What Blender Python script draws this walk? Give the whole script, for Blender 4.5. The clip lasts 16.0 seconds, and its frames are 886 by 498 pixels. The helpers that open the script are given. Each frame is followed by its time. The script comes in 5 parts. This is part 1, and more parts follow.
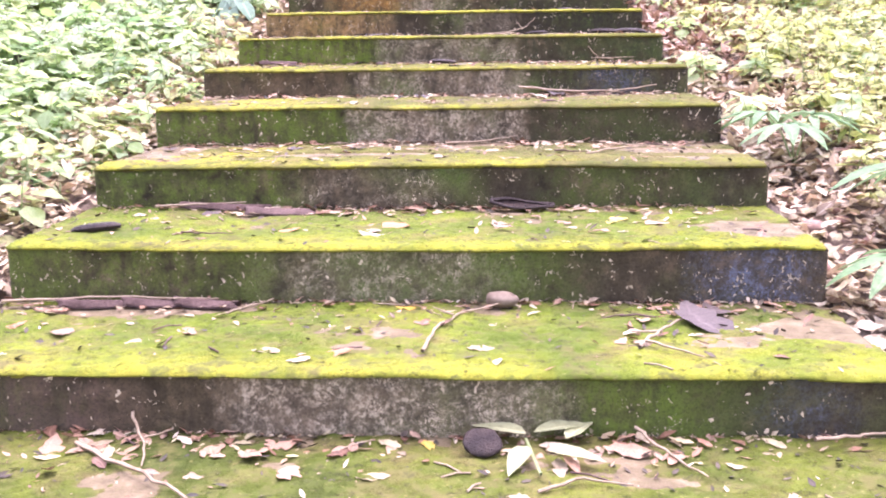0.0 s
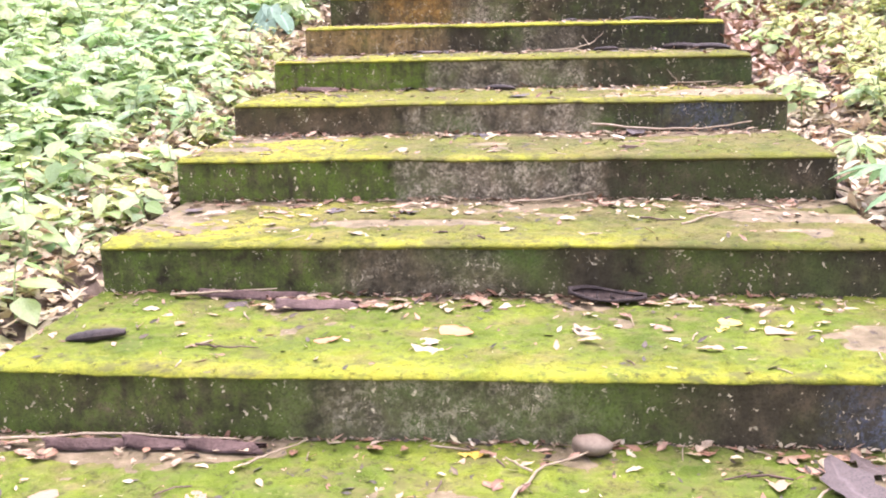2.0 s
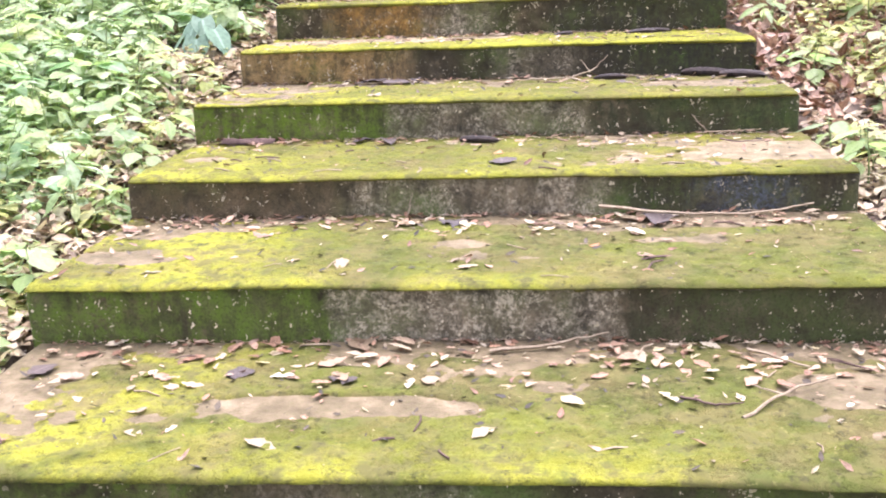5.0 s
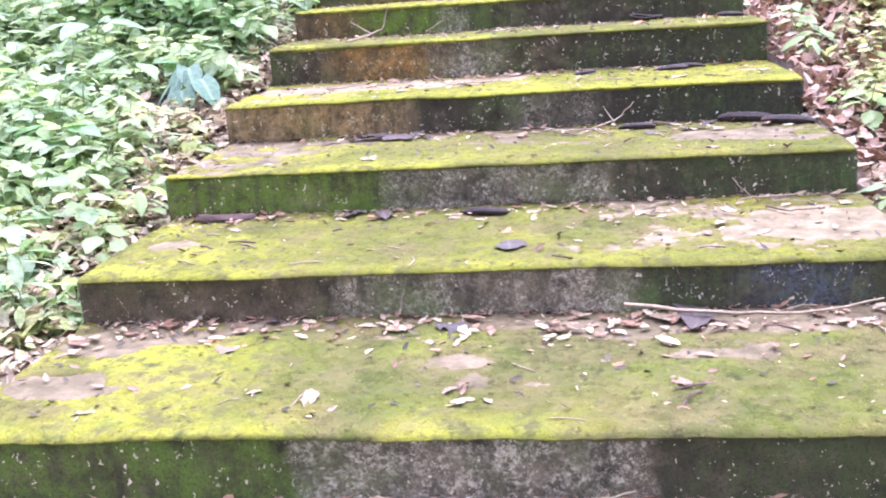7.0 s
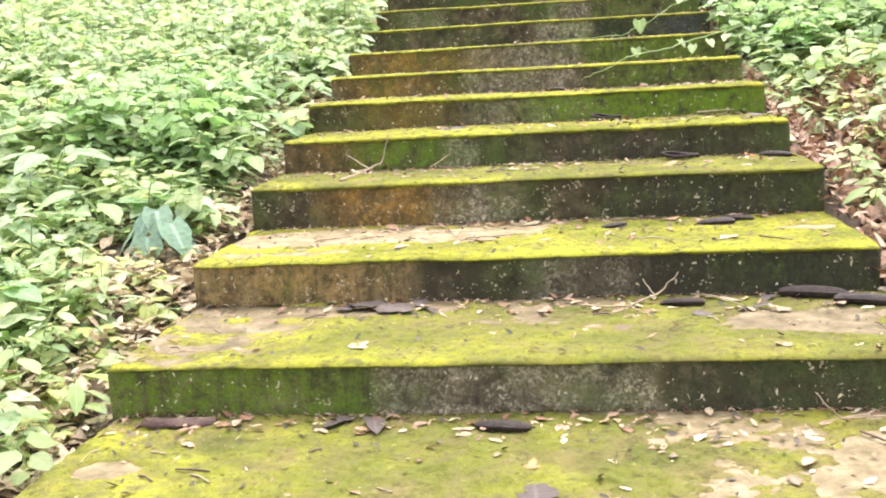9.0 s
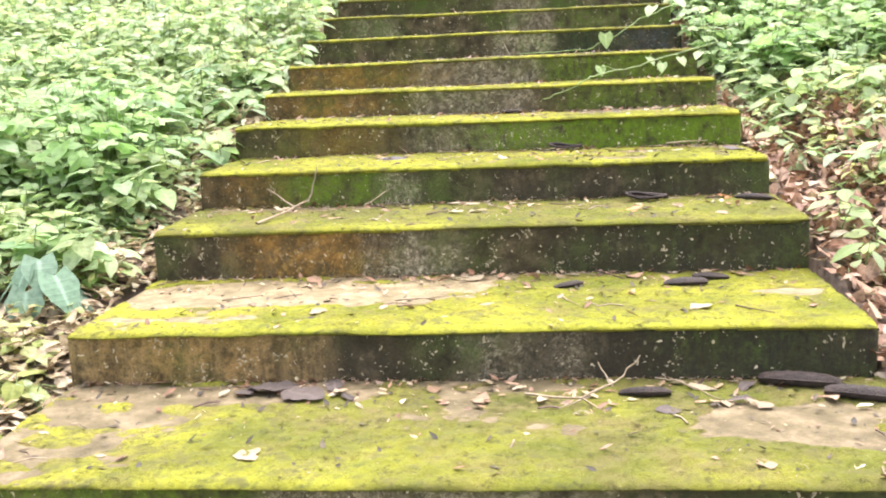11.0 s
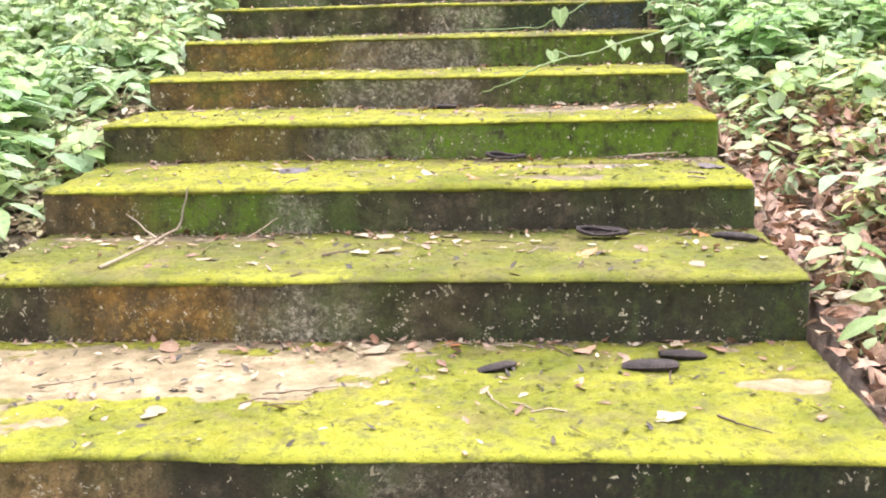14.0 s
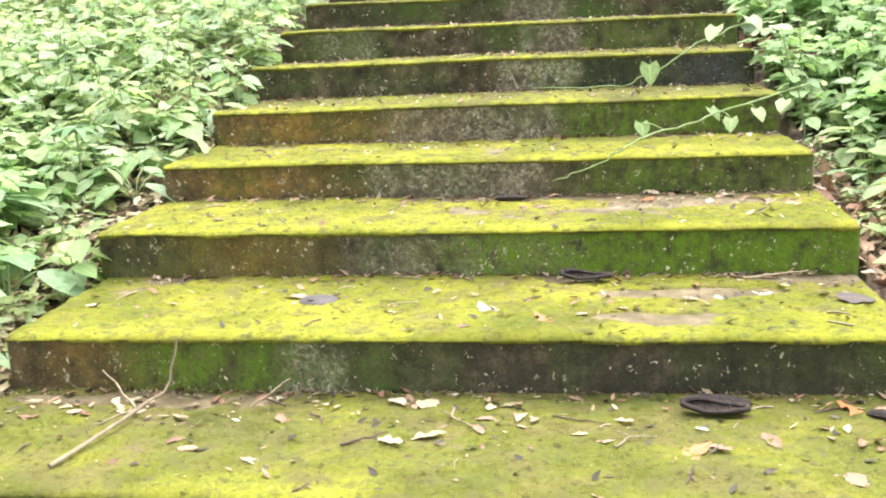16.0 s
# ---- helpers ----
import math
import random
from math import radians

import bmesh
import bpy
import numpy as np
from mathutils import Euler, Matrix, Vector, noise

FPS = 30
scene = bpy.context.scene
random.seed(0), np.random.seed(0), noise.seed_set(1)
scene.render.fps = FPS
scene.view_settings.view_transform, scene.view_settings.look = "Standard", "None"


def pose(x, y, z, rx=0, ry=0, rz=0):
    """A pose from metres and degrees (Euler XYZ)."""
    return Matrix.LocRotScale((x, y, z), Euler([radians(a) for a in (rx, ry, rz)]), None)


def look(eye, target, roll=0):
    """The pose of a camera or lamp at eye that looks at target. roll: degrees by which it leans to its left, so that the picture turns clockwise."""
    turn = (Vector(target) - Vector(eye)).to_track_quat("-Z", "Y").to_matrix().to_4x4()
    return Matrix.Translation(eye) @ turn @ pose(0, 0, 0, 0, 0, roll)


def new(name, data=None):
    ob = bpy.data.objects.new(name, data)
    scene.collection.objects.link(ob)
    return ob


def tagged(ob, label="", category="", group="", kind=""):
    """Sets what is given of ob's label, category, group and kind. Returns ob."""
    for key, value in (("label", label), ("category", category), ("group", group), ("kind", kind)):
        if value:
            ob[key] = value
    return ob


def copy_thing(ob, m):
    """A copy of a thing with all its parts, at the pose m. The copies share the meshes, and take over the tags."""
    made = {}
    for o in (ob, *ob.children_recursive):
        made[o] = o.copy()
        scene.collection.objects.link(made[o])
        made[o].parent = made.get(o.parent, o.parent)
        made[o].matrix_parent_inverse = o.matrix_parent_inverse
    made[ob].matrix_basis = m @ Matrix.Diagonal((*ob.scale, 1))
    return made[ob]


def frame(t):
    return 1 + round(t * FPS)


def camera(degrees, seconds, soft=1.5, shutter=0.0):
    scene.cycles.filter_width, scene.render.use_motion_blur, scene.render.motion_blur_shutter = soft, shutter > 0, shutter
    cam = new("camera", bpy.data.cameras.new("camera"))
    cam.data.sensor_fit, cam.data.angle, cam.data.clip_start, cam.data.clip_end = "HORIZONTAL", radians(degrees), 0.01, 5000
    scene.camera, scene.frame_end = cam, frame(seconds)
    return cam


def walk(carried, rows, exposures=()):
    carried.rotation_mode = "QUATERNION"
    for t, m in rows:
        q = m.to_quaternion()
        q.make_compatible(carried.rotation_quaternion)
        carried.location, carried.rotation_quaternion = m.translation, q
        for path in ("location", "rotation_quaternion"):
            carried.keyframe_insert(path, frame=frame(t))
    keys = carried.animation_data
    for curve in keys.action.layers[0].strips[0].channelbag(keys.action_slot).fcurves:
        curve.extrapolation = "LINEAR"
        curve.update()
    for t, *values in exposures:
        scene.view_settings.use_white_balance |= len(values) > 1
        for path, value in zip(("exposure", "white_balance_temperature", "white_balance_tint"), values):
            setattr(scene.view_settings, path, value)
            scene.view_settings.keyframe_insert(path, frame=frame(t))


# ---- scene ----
cam = camera(47.3, 16.0, soft=2.0)
PATH = [
    (0, (0.313, -2.592, 1.109), (0.201, -0.637, 0.698), -0.7),
    (0.5, (0.235, -2.392, 1.21), (0.094, -0.442, 0.786), -0.8),
    (1, (0.195, -2.243, 1.297), (0.039, -0.296, 0.867), -0.8),
    (1.5, (0.202, -2.079, 1.317), (0.028, -0.135, 0.878), -1.0),
    (2, (0.202, -1.863, 1.362), (0.0, 0.075, 0.909), -1.3),
    (2.5, (0.185, -1.672, 1.405), (-0.032, 0.262, 0.944), -1.4),
    (3, (0.176, -1.471, 1.45), (-0.052, 0.46, 0.982), -1.7),
    (3.5, (0.172, -1.267, 1.51), (-0.056, 0.662, 1.03), -2.0),
    (4, (0.153, -1.052, 1.58), (-0.047, 0.876, 1.087), -1.8),
    (4.2, (0.147, -0.959, 1.605), (-0.042, 0.968, 1.105), -1.6),
    (6.3, (0.328, -0.092, 1.773), (0.107, 1.809, 1.193), -3.7),
    (6.5, (0.335, -0.072, 1.802), (0.096, 1.825, 1.218), -4.2),
    (7, (0.277, 0.084, 1.82), (0.02, 1.998, 1.302), -3.9),
    (7.5, (0.182, 0.334, 1.917), (-0.065, 2.281, 1.532), -3.9),
    (8, (0.145, 0.518, 2.0), (-0.095, 2.474, 1.658), -3.6),
    (8.2, (0.14, 0.604, 1.992), (-0.091, 2.562, 1.654), -3.5),
    (10.3, (0.255, 1.363, 2.123), (-0.051, 3.301, 1.736), -2.4),
    (10.5, (0.252, 1.441, 2.131), (-0.031, 3.383, 1.748), -2.2),
    (11, (0.274, 1.586, 2.16), (0.073, 3.541, 1.793), -2.4),
    (11.5, (0.348, 1.764, 2.194), (0.215, 3.727, 1.835), -2.6),
    (12, (0.446, 1.907, 2.268), (0.344, 3.871, 1.907), -2.6),
    (12.5, (0.459, 2.009, 2.29), (0.377, 3.967, 1.887), -1.6),
    (13, (0.436, 2.174, 2.289), (0.366, 4.125, 1.854), -1.3),
    (13.5, (0.393, 2.371, 2.303), (0.289, 4.315, 1.844), -1.1),
    (14, (0.384, 2.606, 2.311), (0.262, 4.548, 1.849), -1.3),
    (14.5, (0.433, 2.89, 2.388), (0.255, 4.829, 1.933), -1.5),
    (15, (0.436, 3.095, 2.456), (0.195, 5.03, 2.012), -1.7),
    (15.5, (0.413, 3.321, 2.517), (0.147, 5.253, 2.071), -2.0),
    (16, (0.393, 3.558, 2.565), (0.114, 5.488, 2.119), -2.5),
]
EXPOSURE = 1.95
STOPS = [(0, 0.20, 5800, 47), (0.5, 0.18, 5400, 50), (1.5, 0.17, 5250, 49), (2.0, 0.11, 5950, 35), (2.5, 0.0, 6100, 27), (4.2, -0.03, 6150, 25), (6.3, 0.02, 5250, 42), (7.0, 0.04, 5250, 39), (7.5, 0.0, 6350, 23), (10.3, -0.03, 6350, 18), (12.5, -0.03, 6050, 23), (14, -0.03, 6050, 22), (16, -0.05, 6250, 12)]
walk(cam, [(t, look(eye, target, roll)) for t, eye, target, roll in PATH], [(t, EXPOSURE + stops, kelvin, tint) for t, stops, kelvin, tint in STOPS])


# ---- light ----
SUN_ELEVATION, SUN_TURN = radians(72), radians(12)
world = bpy.data.worlds.new("overcast_sky")
scene.world = world
world.use_nodes = True
sky = world.node_tree.nodes.new("ShaderNodeTexSky")
sky.sky_type, sky.sun_disc = "NISHITA", False
sky.sun_elevation, sky.sun_rotation = SUN_ELEVATION, SUN_TURN
sky.dust_density, sky.ozone_density = 3.0, 1.0
veil = world.node_tree.nodes.new("ShaderNodeHueSaturation")
veil.inputs["Saturation"].default_value = 0.45
world.node_tree.links.new(sky.outputs[0], veil.inputs["Color"])
world.node_tree.links.new(veil.outputs[0], world.node_tree.nodes["Background"].inputs[0])
world.node_tree.nodes["Background"].inputs[1].default_value = 0.15
sun = new("sun", bpy.data.lights.new("sun", "SUN"))
sun.data.energy, sun.data.angle, sun.data.color = 2.2, radians(80), (1.0, 0.95, 0.86)
sun.rotation_euler = (Vector((math.sin(SUN_TURN) * math.cos(SUN_ELEVATION), math.cos(SUN_TURN) * math.cos(SUN_ELEVATION),
                              math.sin(SUN_ELEVATION)))).to_track_quat("Z", "Y").to_euler()


# ---- numbers ----
rng = np.random.default_rng(7)


def lattice(ix, iy, iz, seed):
    h = (ix.astype(np.int64) * 374761393 + iy.astype(np.int64) * 668265263 + iz.astype(np.int64) * 144665 + seed * 982451653) & 0xFFFFFFFF
    h = ((h ^ (h >> 13)) * 1274126177) & 0xFFFFFFFF
    h = ((h ^ (h >> 16)) * 2246822519) & 0xFFFFFFFF
    return ((h ^ (h >> 15)) & 0xFFFF) / 65535.0


def vnoise(x, y, z=0.0, seed=0):
    """Smooth value noise from 0 to 1."""
    x, y, z = np.broadcast_arrays(np.asarray(x, float), np.asarray(y, float), np.asarray(z, float))
    ix, iy, iz = np.floor(x), np.floor(y), np.floor(z)
    fx, fy, fz = x - ix, y - iy, z - iz
    fx, fy, fz = [f * f * (3 - 2 * f) for f in (fx, fy, fz)]
    out = np.zeros_like(x)
    for dx in (0, 1):
        for dy in (0, 1):
            for dz in (0, 1):
                w = (fx if dx else 1 - fx) * (fy if dy else 1 - fy) * (fz if dz else 1 - fz)
                out = out + w * lattice(ix + dx, iy + dy, iz + dz, seed)
    return out


def fbm(x, y, z=0.0, seed=0, octaves=4):
    total, size, weight = 0.0, 1.0, 0.0
    for n in range(octaves):
        total = total + size * vnoise(np.asarray(x) * 2 ** n, np.asarray(y) * 2 ** n, np.asarray(z) * 2 ** n, seed + n)
        weight += size
        size *= 0.5
    return total / weight


def smooth(a, b, v):
    v = np.clip((np.asarray(v, float) - a) / (b - a), 0, 1)
    return v * v * (3 - 2 * v)


# The steps: number, front edge y, tread z, left end x, right end x
STEPS = {
    1: (-0.087, 0.249, -1.345, 1.37), 2: (0.637, 0.434, -1.343, 1.37), 3: (1.407, 0.609, -1.335, 1.368),
    4: (2.247, 0.783, -1.353, 1.357), 5: (3.108, 0.934, -1.358, 1.348), 6: (3.964, 1.108, -1.366, 1.342),
    7: (4.805, 1.283, -1.372, 1.324), 8: (5.651, 1.492, -1.376, 1.32), 9: (6.323, 1.662, -1.384, 1.306),
    10: (7.021, 1.833, -1.411, 1.307), 11: (7.675, 1.986, -1.41, 1.291), 12: (8.36, 2.154, -1.425, 1.282),
    13: (9.06, 2.335, -1.44, 1.275), 14: (9.65, 2.511, -1.434, 1.27),
}
for k in range(0, -6, -1):
    STEPS[k] = (STEPS[k + 1][0] - 0.76, STEPS[k + 1][1] - 0.17, -1.345, 1.37)
for k in range(15, 22):
    STEPS[k] = (STEPS[k - 1][0] + 0.66, STEPS[k - 1][1] + 0.168, -1.44, 1.27)
ORDER = sorted(STEPS)
NOSE_Y = np.array([STEPS[k][0] for k in ORDER])
NOSE_Z = np.array([STEPS[k][1] for k in ORDER])


def nosing(y):
    """Height of the line over the front edges of the steps; level far above and below."""
    ys = np.r_[-400.0, -12.0, NOSE_Y, 24.0, 400.0]
    zs = np.r_[NOSE_Z[0] - 1.6, NOSE_Z[0] - 1.6, NOSE_Z, NOSE_Z[-1] + 1.7, NOSE_Z[-1] + 2.0]
    return np.interp(y, ys, zs)


def ground_z(x, y):
    x, y = np.asarray(x, float), np.asarray(y, float)
    left, right = np.clip(-1.38 - x, 0, None), np.clip(x - 1.34, 0, None)
    z = nosing(y) - 0.15 - 0.06 * np.exp(-((left - 0.05) / 0.22) ** 2) * (left > 0)
    z = z + 0.10 * (fbm(x * 0.7, y * 0.7, 0, 3, 3) - 0.5) + 0.05 * (fbm(x * 3.1, y * 3.1, 0, 9, 3) - 0.5)
    z = z - 0.10 * np.exp(-((right - 0.2) / 0.2) ** 2) * (right > 0) + 0.10 * smooth(0.4, 2.5, right) + 0.12 * smooth(0.6, 3.0, left)
    z = z + 0.02 * np.clip(left - 3, 0, 20) + 0.02 * np.clip(right - 3, 0, 20)
    under = (left <= 0) & (right <= 0) & (y > -5) & (y < 15.5)
    return np.where(under, nosing(y) - 0.42, z)


def surface(k, x, y):
    """Height of the uneven, mossy tread of one step."""
    return STEPS[k][1] + 0.005 + 0.010 * (fbm(np.asarray(x) * 4, np.asarray(y) * 4, k, 14, 4) - 0.5) + 0.014 * (fbm(np.asarray(x) * 0.9, 0, k * 9.1, 15, 2) - 0.5)


def tread(k, x, y, lift=0.0):
    return (x, y, float(surface(k, x, y)) + lift)


# ---- mesh helpers ----
def mesh_of(name, verts, faces, uvs=None, slots=None, smoothed=True):
    """A mesh from arrays; faces is n x 3 or n x 4."""
    verts, faces = np.asarray(verts, np.float32), np.asarray(faces, np.int32)
    me = bpy.data.meshes.new(name)
    n, c = faces.shape
    me.vertices.add(len(verts))
    me.vertices.foreach_set("co", verts.ravel())
    me.loops.add(n * c)
    me.loops.foreach_set("vertex_index", faces.ravel())
    me.polygons.add(n)
    me.polygons.foreach_set("loop_start", np.arange(n, dtype=np.int32) * c)
    me.polygons.foreach_set("loop_total", np.full(n, c, dtype=np.int32))
    if uvs is not None:
        layer = me.uv_layers.new(name="UVMap")
        layer.data.foreach_set("uv", np.asarray(uvs, np.float32)[faces.ravel()].ravel())
    if slots is not None:
        me.polygons.foreach_set("material_index", np.asarray(slots, np.int32))
    me.update(calc_edges=True)
    me.polygons.foreach_set("use_smooth", np.full(n, smoothed, dtype=bool))
    return me


def thing(name, me, mats, label="", category="", group="", kind="", at=None, parent=None):
    for m in mats:
        if m.name not in me.materials:
            me.materials.append(m)
    ob = new(name, me)
    if at is not None:
        ob.matrix_basis = at
    if parent is not None:
        ob.parent = parent
    return tagged(ob, label, category, group, kind)


def empty(name, label, category, group="", kind="", at=None):
    ob = new(name)
    ob.empty_display_size = 0.05
    if at is not None:
        ob.matrix_basis = at
    return tagged(ob, label, category, group, kind)


def grid_faces(nu, nv):
    i = np.arange(nu - 1)[:, None] * nv + np.arange(nv - 1)[None, :]
    return np.stack([i, i + nv, i + nv + 1, i + 1], -1).reshape(-1, 4)


def blade(length, width, rows=5, shape="ovate", fold=0.2, bend=0.2, wave=0.0, seed=0):
    """A leaf along +y from its base at the origin: vertices, faces, uvs. Three points across."""
    r = np.random.default_rng(seed)
    s = np.linspace(0, 1, rows + 1)
    if shape == "ovate":
        w = np.sin(np.pi * s ** 0.75) ** 0.9 * (1 - 0.25 * s)
    elif shape == "heart":
        w = np.where(s < 0.2, 0.72 + 0.28 * np.sin(np.pi / 2 * s / 0.2), 1 - np.clip((s - 0.2) / 0.8, 0, 1) ** 1.6)
    elif shape == "lance":
        w = np.sin(np.pi * np.clip(s * 0.97 + 0.02, 0, 1)) ** 0.8
    else:
        w = np.sin(np.pi * np.clip(s, 0.03, 0.985)) ** 0.55
    w = np.nan_to_num(w)
    vs, uv = [], []
    for n, t in enumerate(s):
        half = w[n] * width / 2 * (1 + 0.12 * (r.random() - 0.5))
        mid = bend * length * t * t
        back = -0.18 * length if shape == "heart" and n == 0 else 0.0
        for side in (-1, 0, 1):
            lift = fold * half * abs(side) + wave * width * (r.random() - 0.5) * abs(side)
            vs.append((side * half, t * length + back * abs(side), mid + lift))
            uv.append((0.5 + 0.5 * side, t))
    return np.array(vs), grid_faces(rows + 1, 3), np.array(uv)


def frames_of(yaw, pitch, roll):
    """Rotation matrices: roll about y, then pitch about x, then yaw about z."""
    cy, sy, cp, sp, cr, sr = np.cos(yaw), np.sin(yaw), np.cos(pitch), np.sin(pitch), np.cos(roll), np.sin(roll)
    o, i = np.zeros_like(cy), np.ones_like(cy)
    mat = lambda *v: np.stack(v, -1).reshape(-1, 3, 3)
    return mat(cy, -sy, o, sy, cy, o, o, o, i) @ mat(i, o, o, o, cp, -sp, o, sp, cp) @ mat(cr, o, sr, o, i, o, -sr, o, cr)


def scatter(template, places, turns, sizes):
    """Many copies of a template in one set of arrays."""
    v, f, uv = template
    n = len(places)
    out = np.einsum("nij,vj->nvi", turns, v) * np.asarray(sizes)[:, None, None] + np.asarray(places)[:, None, :]
    faces = f[None] + (np.arange(n) * len(v))[:, None, None]
    return out.reshape(-1, 3), faces.reshape(-1, f.shape[1]), np.tile(uv, (n, 1))


def joined(sets):
    vs, fs, us, ss, base = [], [], [], [], 0
    for slot, (v, f, u) in sets:
        vs.append(v), fs.append(f + base), us.append(u), ss.append(np.full(len(f), slot))
        base += len(v)
    return np.concatenate(vs), np.concatenate(fs), np.concatenate(us), np.concatenate(ss)


def tube(points, radii, sides=6):
    """A tube along points."""
    p = np.asarray(points, float)
    radii = np.broadcast_to(np.asarray(radii, float), (len(p),))
    vs = []
    for n in range(len(p)):
        d = p[min(n + 1, len(p) - 1)] - p[max(n - 1, 0)]
        d = d / (np.linalg.norm(d) + 1e-9)
        a = np.cross(d, (0.31, 0.17, 0.93) if abs(d[2]) < 0.9 else (1, 0, 0))
        a /= np.linalg.norm(a)
        b = np.cross(d, a)
        for q in np.linspace(0, 2 * np.pi, sides + 1):
            vs.append(p[n] + radii[n] * (np.cos(q) * a + np.sin(q) * b))
    uv = np.array([(j / sides, i / max(1, len(p) - 1)) for i in range(len(p)) for j in range(sides + 1)])
    return np.array(vs), grid_faces(len(p), sides + 1), uv


def wander(points, n, amount, seed):
    """Points along a bent line with small wobbles."""
    r = np.random.default_rng(seed)
    p = np.asarray(points, float)
    t = np.linspace(0, len(p) - 1, n)
    q = np.stack([np.interp(t, np.arange(len(p)), p[:, a]) for a in range(3)], -1)
    q[1:-1] += amount * (r.random((n - 2, 3)) - 0.5) * (1, 1, 0.4)
    return q


# ---- materials ----
def shader(name):
    m = bpy.data.materials.new(name)
    m.use_nodes = True
    nt = m.node_tree
    return m, nt, nt.nodes["Principled BSDF"]


def node(nt, kind, **inputs):
    n = nt.nodes.new(kind)
    for key, value in inputs.items():
        n.inputs[key.replace("_", " ")].default_value = value
    return n


def noise_of(nt, coords, scale, detail=4.0, rough=0.55):
    n = node(nt, "ShaderNodeTexNoise", Scale=scale, Detail=detail, Roughness=rough)
    nt.links.new(coords, n.inputs["Vector"])
    return n.outputs["Fac"]


def ramp(nt, fac, stops):
    n = nt.nodes.new("ShaderNodeValToRGB")
    els = n.color_ramp.elements
    while len(els) < len(stops):
        els.new(0.5)
    for e, (at, colour) in zip(els, stops):
        e.position = at
        e.color = (*colour, 1) if len(colour) == 3 else colour
    nt.links.new(fac, n.inputs[0])
    return n.outputs[0]


def grey(nt, fac, a, b):
    n = nt.nodes.new("ShaderNodeMapRange")
    n.inputs["From Min"].default_value, n.inputs["From Max"].default_value = a, b
    nt.links.new(fac, n.inputs["Value"])
    return n.outputs[0]


def mix(nt, fac, a, b):
    n = nt.nodes.new("ShaderNodeMix")
    n.data_type = "RGBA"
    for value, socket in ((fac, n.inputs[0]), (a, n.inputs[6]), (b, n.inputs[7])):
        if isinstance(value, tuple):
            socket.default_value = (*value, 1)
        elif isinstance(value, float):
            socket.default_value = value
        else:
            nt.links.new(value, socket)
    return n.outputs[2]


def calc(nt, op, a, b=0.0):
    n = nt.nodes.new("ShaderNodeMath")
    n.operation, n.use_clamp = op, True
    for value, socket in ((a, n.inputs[0]), (b, n.inputs[1])):
        if isinstance(value, (int, float)):
            socket.default_value = value
        else:
            nt.links.new(value, socket)
    return n.outputs[0]


def relief(nt, p, height, strength, distance=0.01):
    n = node(nt, "ShaderNodeBump", Strength=strength, Distance=distance)
    nt.links.new(height, n.inputs["Height"])
    nt.links.new(n.outputs[0], p.inputs["Normal"])


def object_coords(nt):
    return nt.nodes.new("ShaderNodeTexCoord").outputs["Object"]


def leaf_material(name, colours, rough=0.45, through_light=0.3, vein=0.35, per_object=False, spec=0.5):
    """Leaves: a colour out of a range for each one, a paler midrib, spots, and light that comes through."""
    m, nt, p = shader(name)
    if per_object:
        pick = nt.nodes.new("ShaderNodeObjectInfo").outputs["Random"]
    else:
        pick = nt.nodes.new("ShaderNodeNewGeometry").outputs["Random Per Island"]
    stops = [(n / max(1, len(colours) - 1), c) for n, c in enumerate(colours)]
    colour = ramp(nt, pick, stops)
    co = object_coords(nt)
    blotch = noise_of(nt, co, 38.0, 3.0)
    dark = mix(nt, grey(nt, blotch, 0.45, 0.8), colour, tuple(0.55 * c for c in colours[0]))
    uv = nt.nodes.new("ShaderNodeTexCoord").outputs["UV"]
    sep = nt.nodes.new("ShaderNodeSeparateXYZ")
    nt.links.new(uv, sep.inputs[0])
    n = nt.nodes.new("ShaderNodeMath")
    n.operation = "ABSOLUTE"
    s = nt.nodes.new("ShaderNodeMath")
    s.operation = "SUBTRACT"
    s.inputs[1].default_value = 0.5
    nt.links.new(sep.outputs[0], s.inputs[0])
    nt.links.new(s.outputs[0], n.inputs[0])
    line = grey(nt, n.outputs[0], 0.09, 0.0)
    pale = tuple(min(0.9, 1.6 * c + 0.06) for c in colours[len(colours) // 2])
    final = mix(nt, calc(nt, "MULTIPLY", line, vein), dark, pale)
    nt.links.new(final, p.inputs["Base Color"])
    p.inputs["Roughness"].default_value = rough
    p.inputs["Specular IOR Level"].default_value = spec
    wv = nt.nodes.new("ShaderNodeTexWave")
    wv.inputs["Scale"].default_value, wv.inputs["Distortion"].default_value = 2.2, 1.0
    wv.bands_direction = "Y"
    nt.links.new(uv, wv.inputs["Vector"])
    relief(nt, p, calc(nt, "ADD", wv.outputs["Fac"], blotch), 0.35, 0.004)
    if through_light:
        tr = nt.nodes.new("ShaderNodeBsdfTranslucent")
        nt.links.new(final, tr.inputs["Color"])
        ms = nt.nodes.new("ShaderNodeMixShader")
        ms.inputs[0].default_value = through_light
        nt.links.new(p.outputs[0], ms.inputs[1])
        nt.links.new(tr.outputs[0], ms.inputs[2])
        nt.links.new(ms.outputs[0], nt.nodes["Material Output"].inputs["Surface"])
    return m


